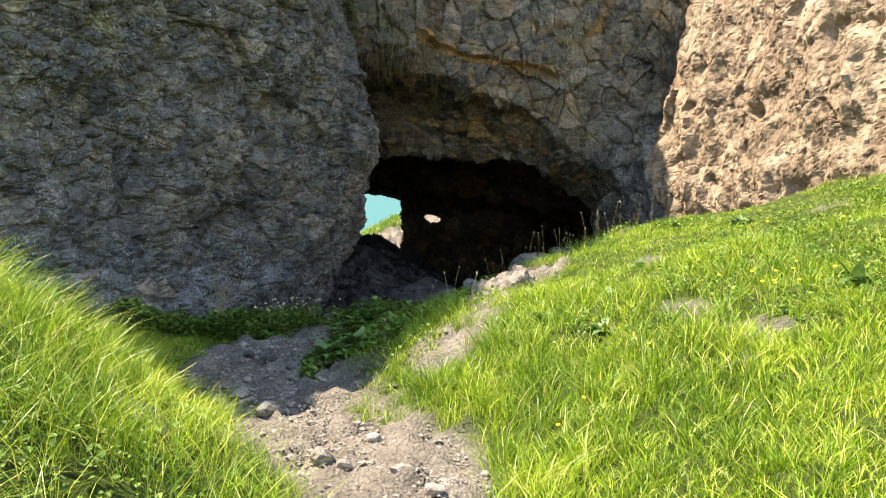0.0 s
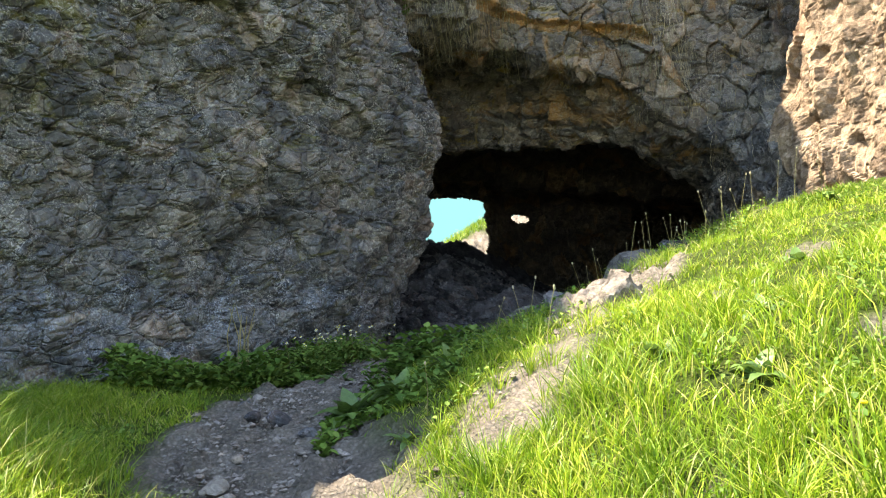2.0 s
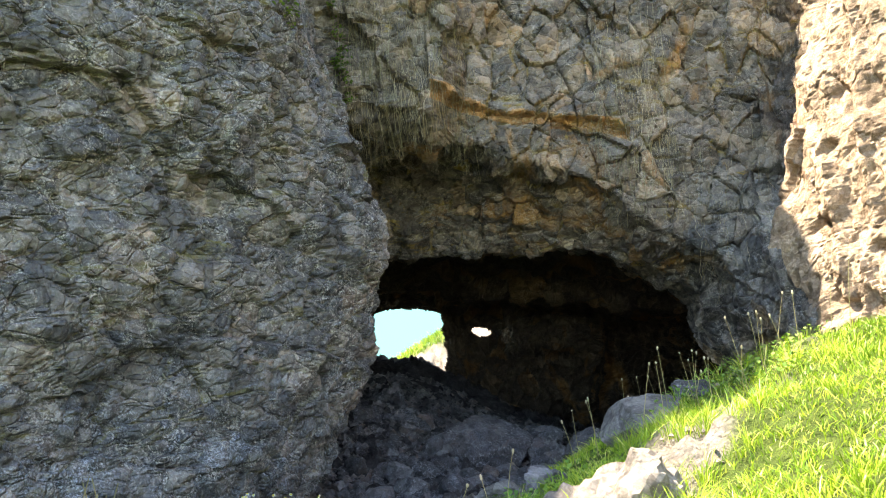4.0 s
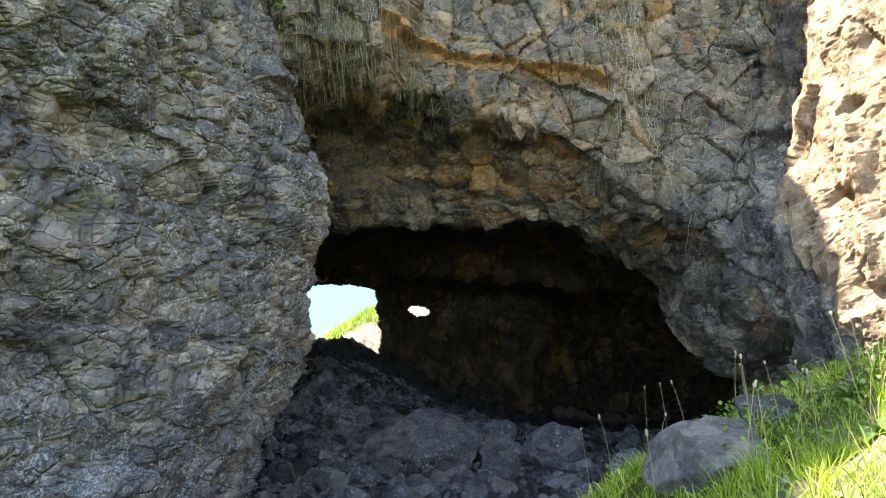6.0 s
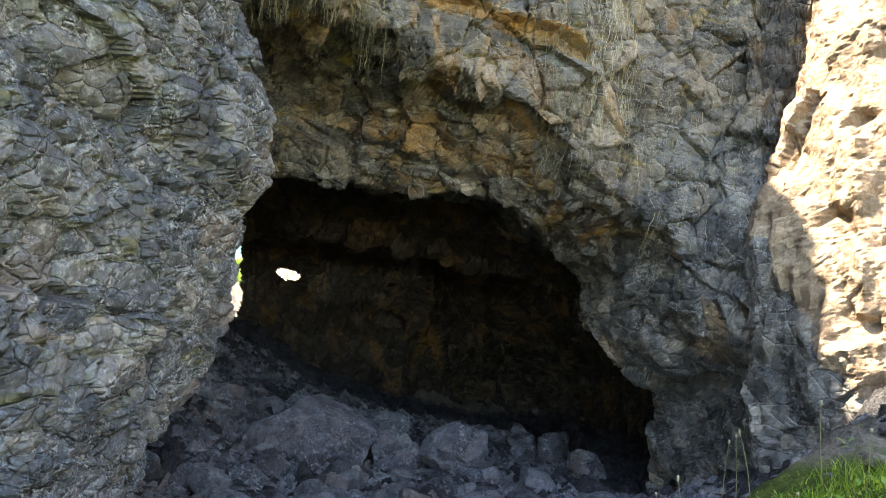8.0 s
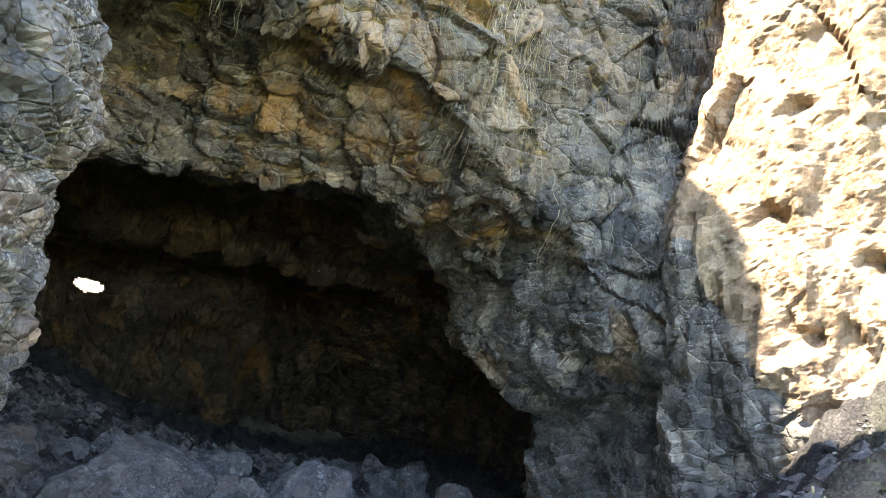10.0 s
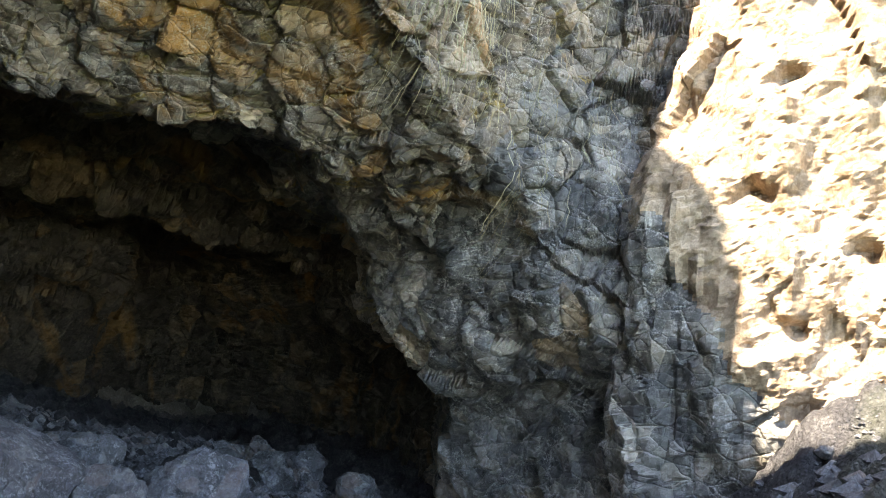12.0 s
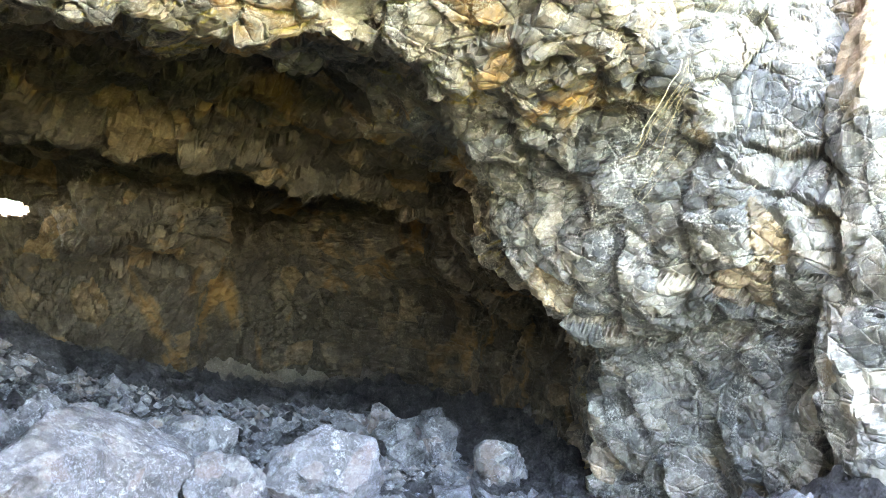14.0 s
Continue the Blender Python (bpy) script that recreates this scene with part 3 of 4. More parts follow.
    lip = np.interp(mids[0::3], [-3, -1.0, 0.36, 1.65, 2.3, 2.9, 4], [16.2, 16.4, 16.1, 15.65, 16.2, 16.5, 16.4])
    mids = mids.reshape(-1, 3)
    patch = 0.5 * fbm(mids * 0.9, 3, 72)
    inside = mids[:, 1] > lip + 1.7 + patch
    # the nose beside the mouth is paler and greyer than the stained face above it
    nose = ~inside & (mids[:, 0] > 2.35 + 0.8 * patch + 0.35 * np.maximum(0, mids[:, 2] - 2.6)) & (mids[:, 2] < 4.2 + patch) & (mids[:, 1] < 17)
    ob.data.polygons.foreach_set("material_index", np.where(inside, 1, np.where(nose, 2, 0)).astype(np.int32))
    return tagged(ob, "ochre-stained rock face with a dark cave mouth", "rock face", kind="structure")


def build_cliff_top():
    X, Y = np.meshgrid(np.linspace(-12, 14, 90), np.concatenate([np.linspace(14.0, 20, 24), np.linspace(20.4, 23.3, 16)]), indexing="ij")
    Z = 9.75 - 0.08 * (Y - 14) - 5.2 * smooth(Y, 20.5, 23.4) + 0.3 * fbm(np.stack([X, Y, 0 * X], -1).reshape(-1, 3) * 0.4, 3, 8).reshape(X.shape)
    Z[:, 0] = 9.3
    return tagged(mesh_object("cliff_top", np.stack([X, Y, Z], -1).reshape(-1, 3), grid_faces(*X.shape)[:, ::-1], GROUND, {"bare": np.zeros(X.size), "rocky": np.zeros(X.size)}, False), "grassy top of the cliff above the cave", "cliff top", kind="structure")


def flutes(p):
    """Upright grooves and ribs worn into the wall."""
    return 0.09 * fbm(p * np.array([3.2, 3.2, 0.55]), 3, 141) + 0.03 * fbm(p * np.array([9.0, 9.0, 1.6]), 2, 142), np.zeros(len(p), bool)


def build_right_cliff():
    line, s = along([(4.6, 14.7), (3.95, 14.15), (3.5, 13.72), (3.69, 13.0), (3.95, 12.45), (4.5, 10.9), (5.05, 9.4), (6.3, 6.6), (9, 3.6), (14, 2)], 360, ([0, 0.75, 1], [0, 0.5, 1]))
    zs = np.concatenate([np.linspace(0.0, 5.8, 250), np.linspace(5.9, 8.5, 20)])
    tan = np.gradient(line, axis=0)
    out = np.stack([tan[:, 1], -tan[:, 0]], -1)
    out /= np.linalg.norm(out, axis=1, keepdims=True)
    S, Z = np.meshgrid(np.arange(len(line)), zs, indexing="ij")
    corner = (1 - smooth(line[:, 1], 12.9, 13.4))[S]
    off = spline(Z, [-0.5, 1.5, 3, 5, 9], [0.05, 0.0, 0.0, -0.25, -0.9]) * corner + spline(Z, [-0.5, 1.4, 2.2, 2.8, 4, 5, 9], [-0.05, -0.05, 0.0, 0.1, -0.25, -0.5, -1.2]) * (1 - corner)
    g = np.stack([line[S, 0] + out[S, 0] * off, line[S, 1] + out[S, 1] * off, Z], -1)
    g = over_top(g, out, (0.4, 1.2, 3, 6, 9), (-0.1, -0.15, 0.0, 0.5, 7))
    ob = rock_sheet("cliff_right", g, ROCK_TAN, False, [(0.9, 0.085, 0.6), (0.3, 0.028, 0.5), (0.12, 0.012, 0.6), (0.05, 0.007, 0.9)], 55, 0.10, None,
                             [(3.62, 12.95, 2.93, 0.15, 0.3), (3.8, 12.75, 2.1, 0.14, 0.22), (3.8, 12.85, 3.7, 0.11, 0.22), (3.95, 12.4, 2.6, 0.12, 0.2), (4.3, 11.5, 3.4, 0.2, 0.25), (4.6, 10.7, 4.2, 0.22, 0.25), (4.2, 11.8, 2.9, 0.12, 0.2), (4.9, 9.9, 4.3, 0.25, 0.3), (3.75, 12.9, 1.8, 0.15, -0.15)], flutes, 0.06, (0.15, 0.6), 0.6)
    # the wall's shaded part is coloured grey; the edge follows the cast shadow's line
    ob.data.materials.append(ROCK_NOSE_AND_SHADE)
    mids = np.zeros(len(ob.data.polygons) * 3)
    ob.data.polygons.foreach_get("center", mids)
    mids = mids.reshape(-1, 3)
    edge = np.interp(mids[:, 2], [0.5, 1.4, 2.1, 2.7, 3.1, 6], [12.4, 12.8, 13.2, 13.55, 14.2, 14.3]) + 0.18 * fbm(mids * 1.6, 3, 71)
    ob.data.polygons.foreach_set("material_index", (mids[:, 1] > edge).astype(np.int32))
    return tagged(ob, "sunlit tan rock wall with hollows and cracks", "rock wall", kind="structure")


build_left_cliff()
build_cave()
build_cliff_top()
build_right_cliff()


# ---- grass ----
def blades(name, x, y, z, length, width, lean, mat, label, seed, f):
    r = np.random.RandomState(seed)
    n = len(x)
    a = r.uniform(0, 2 * np.pi, n)
    side = np.stack([np.cos(a), np.sin(a), 0 * a], -1) * width[:, None] / 2
    go = np.stack([np.cos(f), np.sin(f), 0 * f], -1) * (length * lean)[:, None]
    base = np.stack([x, y, z], -1)
    rows = []
    for t, wd in ((0, 1.0), (0.4, 0.85), (0.75, 0.5)):
        c = base + go * t ** 2
        c[:, 2] += length * (t - 0.25 * lean * t * t)
        rows += [c - side * wd, c + side * wd]
    c = base + go
    c[:, 2] += length * (1 - 0.32 * lean)
    rows.append(c)
    v = np.stack(rows, 1).reshape(-1, 3)
    o = (np.arange(n) * 7)[:, None]
    quads = np.concatenate([o + np.array([0, 1, 3, 2]), o + np.array([2, 3, 5, 4])])
    tris = o + np.array([4, 5, 6])
    return tagged(mesh_object(name, v, quads.tolist() + tris.tolist(), mat, None, False), label, "grass", kind="stuff")


def scatter(n, x0, x1, y0, y1, seed):
    r = np.random.RandomState(seed)
    return r.uniform(x0, x1, n), r.uniform(y0, y1, n), r


def wall_room(x, y):
    """Distance from the rock on both sides, positive in the open."""
    left = x - np.interp(y, [3.4, 5.5, 7.1, 8.4, 10.15, 11.5, 12.6], [-11, -6, -3.9, -3.3, -2.4, -1.7, -1.2])
    right = np.interp(y, [3.6, 6.6, 9.4, 10.9, 12.45, 13.5], [9, 6.3, 5.05, 4.5, 3.95, 3.55]) - x
    return np.minimum(left, right)


def build_grass():
    r = np.random.RandomState(5)
    cx, cy = r.uniform(-6, 6.5, 24000), r.uniform(-0.5, 12.8, 24000)
    who = r.randint(0, len(cx), 560000)
    ang, rad = r.uniform(0, 2 * np.pi, len(who)), np.abs(r.normal(0, 0.075, len(who)))
    x, y = cx[who] + np.cos(ang) * rad, cy[who] + np.sin(ang) * rad
    p = np.stack([x, y, 0 * x], -1)
    n = fbm(p * 1.3, 3, 3)
    bare = bareness(x, y, n)
    keep = (r.uniform(0, 1, len(x)) > bare * 1.25 + 0.02) & (wall_room(x, y) > 0.1) & (r.uniform(0, 1, len(x)) < 0.85 + 0.7 * fbm(p * 1.1, 3, 91))
    keep &= (x < 0.75 * y + 2.2) & (-x < 0.75 * y + 1.6) & ~((y > 9.5) & (r.uniform(0, 1, len(x)) < 0.45))
    keep &= r.uniform(0, 1, len(x)) > 0.93 * smooth(y + 0.6 * x, 11.4, 12.2)
    x, y, p, who, ang, rad = x[keep], y[keep], p[keep], who[keep], ang[keep], rad[keep]
    tall = np.clip(0.42 + 0.9 * fbm(p * 0.9, 3, 92), 0, 1) * hash_cells(np.stack([who, 0 * who, 0 * who], -1), 4)
    length = (0.04 + 0.19 * tall + 0.06 * r.uniform(0, 1, len(x)) ** 2) * np.where(x < path_x(y) - 0.5, 1.7, 1.1)
    length = length * (1 - 0.5 * smooth(y, 5.8, 8.8))
    z = land(x, y) - 0.015 + 0.06 * fbm(p * 0.9, 4, 4)
    blades("grass", x, y, z, length, r.uniform(0.003, 0.009, len(x)) * np.where(x < path_x(y) - 0.5, 0.75, 1.0), np.where(x < path_x(y) - 0.5, r.uniform(0.45, 1.45, len(x)), r.uniform(0.2, 1.2, len(x))), GRASS, "bright green meadow grass with dry blades on the banks", 6, ang + r.normal(0, 0.7, len(x)))
    hx, hy = r.uniform(-5, 3, 9000), r.uniform(23.6, 29, 9000)
    hill_z = land(hx, hy)
    ok = bareness(hx, hy, fbm(np.stack([hx, hy, 0 * hx], -1) * 1.3, 3, 3)) < 0.4
    hx, hy, hill_z = hx[ok], hy[ok], hill_z[ok]
    blades("grass", hx, hy, hill_z, r.uniform(0.12, 0.3, len(hx)), r.uniform(0.01, 0.03, len(hx)), r.uniform(0.2, 0.9, len(hx)), GRASS, "sunlit grass on the hillside beyond the cave", 7, r.uniform(0, 6.28, len(hx)))
    tx, ty = r.uniform(-0.6, 2.6, 520), r.uniform(5.2, 10.6, 520)
    edge = np.interp(ty, [5.2, 6.2, 7.4, 9.0, 10.0], [-0.25, 0.0, 0.65, 1.45, 2.1])
    ok = np.abs(tx - edge) < 0.45
    tx, ty = np.repeat(tx[ok], 45), np.repeat(ty[ok], 45)
    ta, tr = r.uniform(0, 6.283, len(tx)), np.abs(r.normal(0, 0.04, len(tx)))
    tx, ty = tx + np.cos(ta) * tr, ty + np.sin(ta) * tr
    tz = land(tx, ty) + 0.06 * fbm(np.stack([tx, ty, 0 * tx], -1) * 0.9, 4, 4) - 0.015
    blades("grass", tx, ty, tz, r.uniform(0.05, 0.19, len(tx)), r.uniform(0.002, 0.006, len(tx)), r.uniform(0.2, 1.1, len(tx)), GRASS, "ragged green grass tufts along the worn edge of the bank", 8, ta)
    # low broad-leaved weeds among the grass
    x, y = r.uniform(-4, 6, 60000), r.uniform(2, 12.5, 60000)
    p = np.stack([x, y, 0 * x], -1)
    patchy = fbm(p * 0.75, 3, 57) + 0.5 * fbm(p * 3.0, 2, 58)
    keep = (patchy > 0.36) & (bareness(x, y, fbm(p * 1.3, 3, 3)) < 0.5) & (wall_room(x, y) > 0.12) & (x < 0.7 * y + 1.2) & (-x < 0.6 * y + 0.5)
    x, y, p = x[keep], y[keep], p[keep]
    z = land(x, y) + 0.06 * fbm(p * 0.9, 4, 4) + r.uniform(0.02, 0.11, len(x))
    sx, sy = r.uniform(-3.4, 0.6, 60000), r.uniform(6.2, 11.0, 60000)
    sp = np.stack([sx, sy, 0 * sx], -1)
    off_path = sx - path_x(sy)
    margin = ((off_path > 0.4) & (off_path < 1.25) & (sy < 9.3)) | ((wall_room(sx, sy) > 0.08) & (off_path < -0.55) & (sy > 7.4))
    ok = margin & (fbm(sp * 1.4, 3, 61) > -0.12)
    sx, sy, sp = sx[ok], sy[ok], sp[ok]
    high = np.clip(0.5 + fbm(sp * 1.1, 3, 62), 0.1, 1)
    small_leaves("weeds", sx, sy, land(sx, sy) + 0.06 * fbm(sp * 0.9, 4, 4) + high * r.uniform(0.0, 0.3, len(sx)), r.uniform(0.025, 0.075, len(sx)), WEED, "dark green leafy weeds in the shade beside the path", 13)
    small_leaves("weeds", x, y, z, r.uniform(0.014, 0.04, len(x)), WEED, "low leafy green weeds in patches on the bank", 12)


def small_leaves(name, x, y, z, size, mat, label, seed):
    r = np.random.RandomState(seed)
    n = len(x)
    a, tilt = r.uniform(0, 2 * np.pi, n), r.uniform(-0.5, 0.9, n)
    go = np.stack([np.cos(a) * np.cos(tilt), np.sin(a) * np.cos(tilt), np.sin(tilt)], -1) * size[:, None]
    side = np.stack([-np.sin(a), np.cos(a), r.uniform(-0.4, 0.4, n)], -1) * (size * 0.42)[:, None]
    base = np.stack([x, y, z], -1)
    lift = np.array([0, 0, 1.0]) * (size * 0.12)[:, None]
    v = np.stack([base, base + go * 0.35 + side * 0.9 + lift, base + go * 0.75 + side * 0.75 + lift, base + go * 1.05 - lift, base + go * 0.75 - side * 0.75 + lift, base + go * 0.35 - side * 0.9 + lift], 1).reshape(-1, 3)
    o = (np.arange(n) * 6)[:, None]
    f = np.concatenate([o + np.array([0, 1, 2, 3]), o + np.array([0, 3, 4, 5])])
    return tagged(mesh_object(name, v, f, mat, None, False), label, "weeds", kind="stuff")


build_grass()


# ---- stones ----
def ico(sub):
    bm = bmesh.new()
    bmesh.ops.create_icosphere(bm, subdivisions=sub, radius=1.0)
    v = np.array([p.co[:] for p in bm.verts])
    f = np.array([[q.index for q in face.verts] for face in bm.faces])
    bm.free()
    return v, f


ICO = {k: ico(k) for k in (1, 2, 3, 5)}


def stone_data(sub, seed, facets=9, rough=0.06, size=(1, 1, 1), mat=None, detail=0.0):
    """A broken stone: a ball cut by planes, with rubbed edges and a grained skin. Size: half lengths."""
    r = np.random.RandomState(seed)
    v, f = ICO[sub]
    facets = facets + 6
    n = r.normal(size=(facets, 3))
    n /= np.linalg.norm(n, axis=1, keepdims=True)
    h = r.uniform(0.6, 0.9, facets)
    dots = v @ n.T
    rad = np.where(dots > 0.05, h / np.maximum(dots, 0.05), 9.0)
    rad = np.minimum(np.sort(rad, 1)[:, 0], 1.15)
    p = v * rad[:, None]
    p = p * (1 + rough * fbm(p * 2.2 + seed, 3, seed)[:, None]) * np.array(size)
    tint, vein = np.full(len(p), r.uniform()), np.zeros(len(p))
    if detail:
        rel, tint, vein = fractured(p + seed * 3.1, [(0.4, detail, 1.2), (0.16, detail * 0.5, 1.3), (0.06, detail * 0.2, 1.2)], seed)
        q = p / np.array(size) ** 2
        p = p + q / np.linalg.norm(q, axis=1, keepdims=True) * (rel - rel.mean())[:, None]
    me = bpy.data.meshes.new("stone")
    me.from_pydata(p.tolist(), [], f.tolist())
    me.materials.append(mat)
    for key, a in (("tint", tint), ("vein", vein)):
        me.attributes.new(key, 'FLOAT', 'POINT').data.foreach_set("value", np.asarray(a, dtype=np.float32))
    return me


def at_land(x, y):
    return float(land(np.array(x), np.array(y)) + 0.06 * fbm(np.array([[x, y, 0.0]]) * 0.9, 4, 4)[0])


def boulder(name, label, x, y, size, turn, seed, mat, up=0.5, detail=0.05, facets=9, tip=(0, 0)):
    ob = new(name, stone_data(5, seed, facets, 0.05, size, mat, detail))
    ob.matrix_world = pose(x, y, at_land(x, y) + size[2] * up, tip[0], tip[1], turn)
    return tagged(ob, label, "rock")


boulder("rock", "pale crumbly rock standing out of the sunlit bank", 0.55, 7.42, (0.42, 0.3, 0.22), 20, 3, ROCK_PALE, -0.25, 0.1, 14)
boulder("rock", "smooth grey angular block half sunk in grass", 1.0, 9.22, (0.32, 0.25, 0.22), -15, 15, ROCK_BLOCK, -0.1, 0.014, 3, (10, -8))
boulder("rock", "flat dark grey slab lying in the grass", 1.38, 9.5, (0.2, 0.16, 0.12), 35, 8, ROCK_LOOSE, -0.1, 0.015, 7)
boulder("rock", "small grey stone at the edge of the bank", 1.0, 10.75, (0.13, 0.11, 0.1), 10, 17, ROCK_LOOSE, 0.5, 0.02, 8)
boulder("rock", "grey stone on the slope below the bank", 0.62, 12.2, (0.24, 0.18, 0.14), 25, 21, ROCK_BLOCK, 0.4, 0.02, 7)
boulder("rock", "rough grey rock at the foot of the bank", 0.98, 12.35, (0.3, 0.26, 0.26), 60, 26, ROCK_LOOSE, 0.4, 0.05, 8)
boulder("rock", "grey stone in shade beside the path", 0.02, 8.7, (0.22, 0.14, 0.11), 5, 23, ROCK_BLOCK, 0.45, 0.02, 7)
boulder("rock", "grey stone in shade among weeds", 0.32, 8.25, (0.17, 0.13, 0.1), 50, 25, ROCK_LOOSE, 0.45, 0.02, 7)
boulder("rock", "low flat stone beside the path", -0.35, 8.3, (0.2, 0.12, 0.07), 15, 27, ROCK_BLOCK, 0.45, 0.015, 7)
boulder("rock", "dark round rock against the cliff foot", -3.2, 8.75, (0.22, 0.18, 0.2), 0, 31, ROCK_GREY, 0.5, 0.03, 9)
boulder("boulder", "large brown-grey boulder with white veins on the cave floor", -0.32, 16.35, (0.85, 0.5, 0.46), 8, 41, ROCK_BOULDER, 0.25, 0.02, 5)
boulder("boulder", "blue-grey boulder with a rounded top on the cave floor", 1.42, 16.4, (0.44, 0.4, 0.34), -10, 44, ROCK_BOULDER, 0.5, 0.022, 8)
boulder("boulder", "broken grey boulder between larger ones", 0.72, 16.45, (0.36, 0.3, 0.3), 40, 45, ROCK_BOULDER, 0.4, 0.025, 6)
boulder("boulder", "flat-topped grey boulder behind the rubble", 0.55, 17.3, (0.6, 0.4, 0.36), -25, 46, ROCK_LOOSE, 0.35, 0.03, 6)
boulder("boulder", "upright reddish grey block on the rubble heap", -0.35, 17.6, (0.3, 0.26, 0.36), 15, 47, ROCK_LOOSE, 0.4, 0.025, 6)
boulder("boulder", "dark boulder on the rubble heap beside the cliff", -1.35, 16.2, (0.3, 0.26, 0.26), 15, 48, ROCK_LOOSE, 0.4, 0.05, 8)
boulder("boulder", "dark boulder on the rubble heap beside the cliff", -1.75, 17.4, (0.36, 0.3, 0.3), 65, 49, ROCK_LOOSE, 0.4, 0.05, 8)
boulder("rock", "bright white stone lying before the boulder", 0.1, 15.78, (0.1, 0.08, 0.08), 30, 51, ROCK_PALE, 0.7, 0.015, 8)
for i, (bx, by, bs) in enumerate([(2.7, 17.9, 0.2), (2.95, 17.5, 0.24), (3.3, 18.2, 0.2), (3.2, 16.9, 0.24), (2.45, 18.4, 0.18), (2.9, 18.6, 0.22), (3.6, 18.8, 0.22), (2.5, 17.3, 0.16), (2.8, 19.0, 0.2), (3.1, 17.9, 0.17)]):
    tagged(boulder("rock", "brown-grey angular rock in the dark end of the cave", bx, by, (bs * 1.1, bs * 0.9, bs), i * 50, 60 + i, ROCK_LOOSE, 0.55, 0.03, 7), group="rocks in the dark passage")

VARIANTS = {}
for key, sub, mat in (("path", 2, ROCK_STREWN), ("grey", 2, ROCK_LOOSE), ("heap", 3, ROCK_LOOSE)):
    VARIANTS[key] = [stone_data(sub, 100 + 7 * k, 8, 0.08, (1, 0.8, 0.6) if key != "heap" else (1, 0.8, 0.75), mat) for k in range(9)]


def strew(name, label, category, group, kind, xs, ys, sizes, seed):
    r = np.random.RandomState(seed)
    for x, y, size in zip(xs, ys, sizes):
        ob = new(name, VARIANTS[kind][r.randint(9)])
        ob.matrix_world = pose(x, y, at_land(x, y) + size * 0.22, r.uniform(-20, 20), r.uniform(-20, 20), r.uniform(0, 360)) @ Matrix.Scale(size, 4)
        tagged(ob, label, category, group)


def strew_in(n, x0, x1, y0, y1, seed, low, high, test):
    r = np.random.RandomState(seed)
    x, y = r.uniform(x0, x1, n), r.uniform(y0, y1, n)
    ok = test(x, y)
    x, y = x[ok], y[ok]
    return x, y, low + (high - low) * r.uniform(0, 1, len(x)) ** 3


on_path = lambda x, y: np.abs(x - path_x(y)) < 0.55
strew("stone", "pale stone on the sunlit path", "stone", "large stones on the path", "path", [-1.16, -0.93, -0.7, -0.2, -0.53, -0.42, -1.45, -0.05], [5.55, 5.85, 4.75, 4.3, 4.5, 5.0, 6.0, 4.0], [0.11, 0.075, 0.1, 0.08, 0.06, 0.07, 0.09, 0.06], 1)
strew("stone", "flat grey stone in the shaded path", "stone", "flat stones in the path", "grey", [-1.5, -1.68, -1.25, -1.9], [7.1, 7.15, 6.9, 7.6], [0.09, 0.075, 0.07, 0.08], 2)
strew("pebble", "small pale stone on the path", "pebble", "small stones on the path", "path", *strew_in(300, -2.3, 0.7, 3.2, 9.5, 3, 0.014, 0.055, on_path), 4)
strew("stone", "angular grey stone of the cave rubble", "stone", "cave rubble", "heap", *strew_in(290, -2.4, 2.3, 13.6, 18.0, 5, 0.07, 0.27, lambda x, y: x < 2.4 - 0.1 * (y - 14)), 6)
strew("stone", "small grey stone at the foot of the rock wall", "stone", "scree by the rock wall", "grey", *strew_in(110, 1.3, 3.9, 10.3, 13.2, 7, 0.02, 0.1, lambda x, y: wall_room(x, y) > 0.15), 8)


def gravel(name, label, x, y, size, mat, seed):
    """Small stones that nobody could count."""
    r = np.random.RandomState(seed)
    faces = [(0, 1, 2), (0, 2, 3), (0, 3, 4), (0, 4, 1), (5, 2, 1), (5, 3, 2), (5, 4, 3), (5, 1, 4)]
    shape = np.array([(0, 0, 0.7), (1, 0.2, 0.1), (0.1, 0.8, 0.15), (-0.9, -0.1, 0.05), (-0.1, -0.85, 0.1), (0, 0, -0.5)])
    a = r.uniform(0, 2 * np.pi, len(x))
    s = shape[None] * (1 + r.uniform(-0.35, 0.35, (len(x), 6, 3))) * size[:, None, None]
    c, d = np.cos(a)[:, None], np.sin(a)[:, None]
    p = np.stack([s[..., 0] * c - s[..., 1] * d + x[:, None], s[..., 0] * d + s[..., 1] * c + y[:, None], s[..., 2] + (land(x, y) + 0.06 * fbm(np.stack([x, y, 0 * x], -1) * 0.9, 4, 4))[:, None]], -1).reshape(-1, 3)
    f = (np.arange(len(x)) * 6)[:, None, None] + np.array(faces)
    tint = np.repeat(r.uniform(0, 1, len(x)), 6)
    return tagged(mesh_object(name, p, f.reshape(-1, 3), mat, {"tint": tint, "vein": 0 * tint}), label, "gravel", kind="stuff")


gx, gy, gs = strew_in(26000, -2.6, 0.9, 2.5, 11.5, 9, 0.005, 0.026, on_path)
gravel("gravel", "fine pale gravel on the path", gx, gy, gs, ROCK_STREWN, 10)
gx, gy, gs = strew_in(20000, -2.6, 3.2, 11.5, 20.0, 11, 0.015, 0.12, lambda x, y: x < 3.2)
gravel("gravel", "dark grey rock chips over the cave floor", gx, gy, gs, ROCK_LOOSE, 12)
gx, gy, gs = strew_in(3500, 1.2, 4.0, 10.2, 13.4, 13, 0.005, 0.03, lambda x, y: (wall_room(x, y) > 0.05) & (x + 1.1 * (y - 11.2) > 1.8))
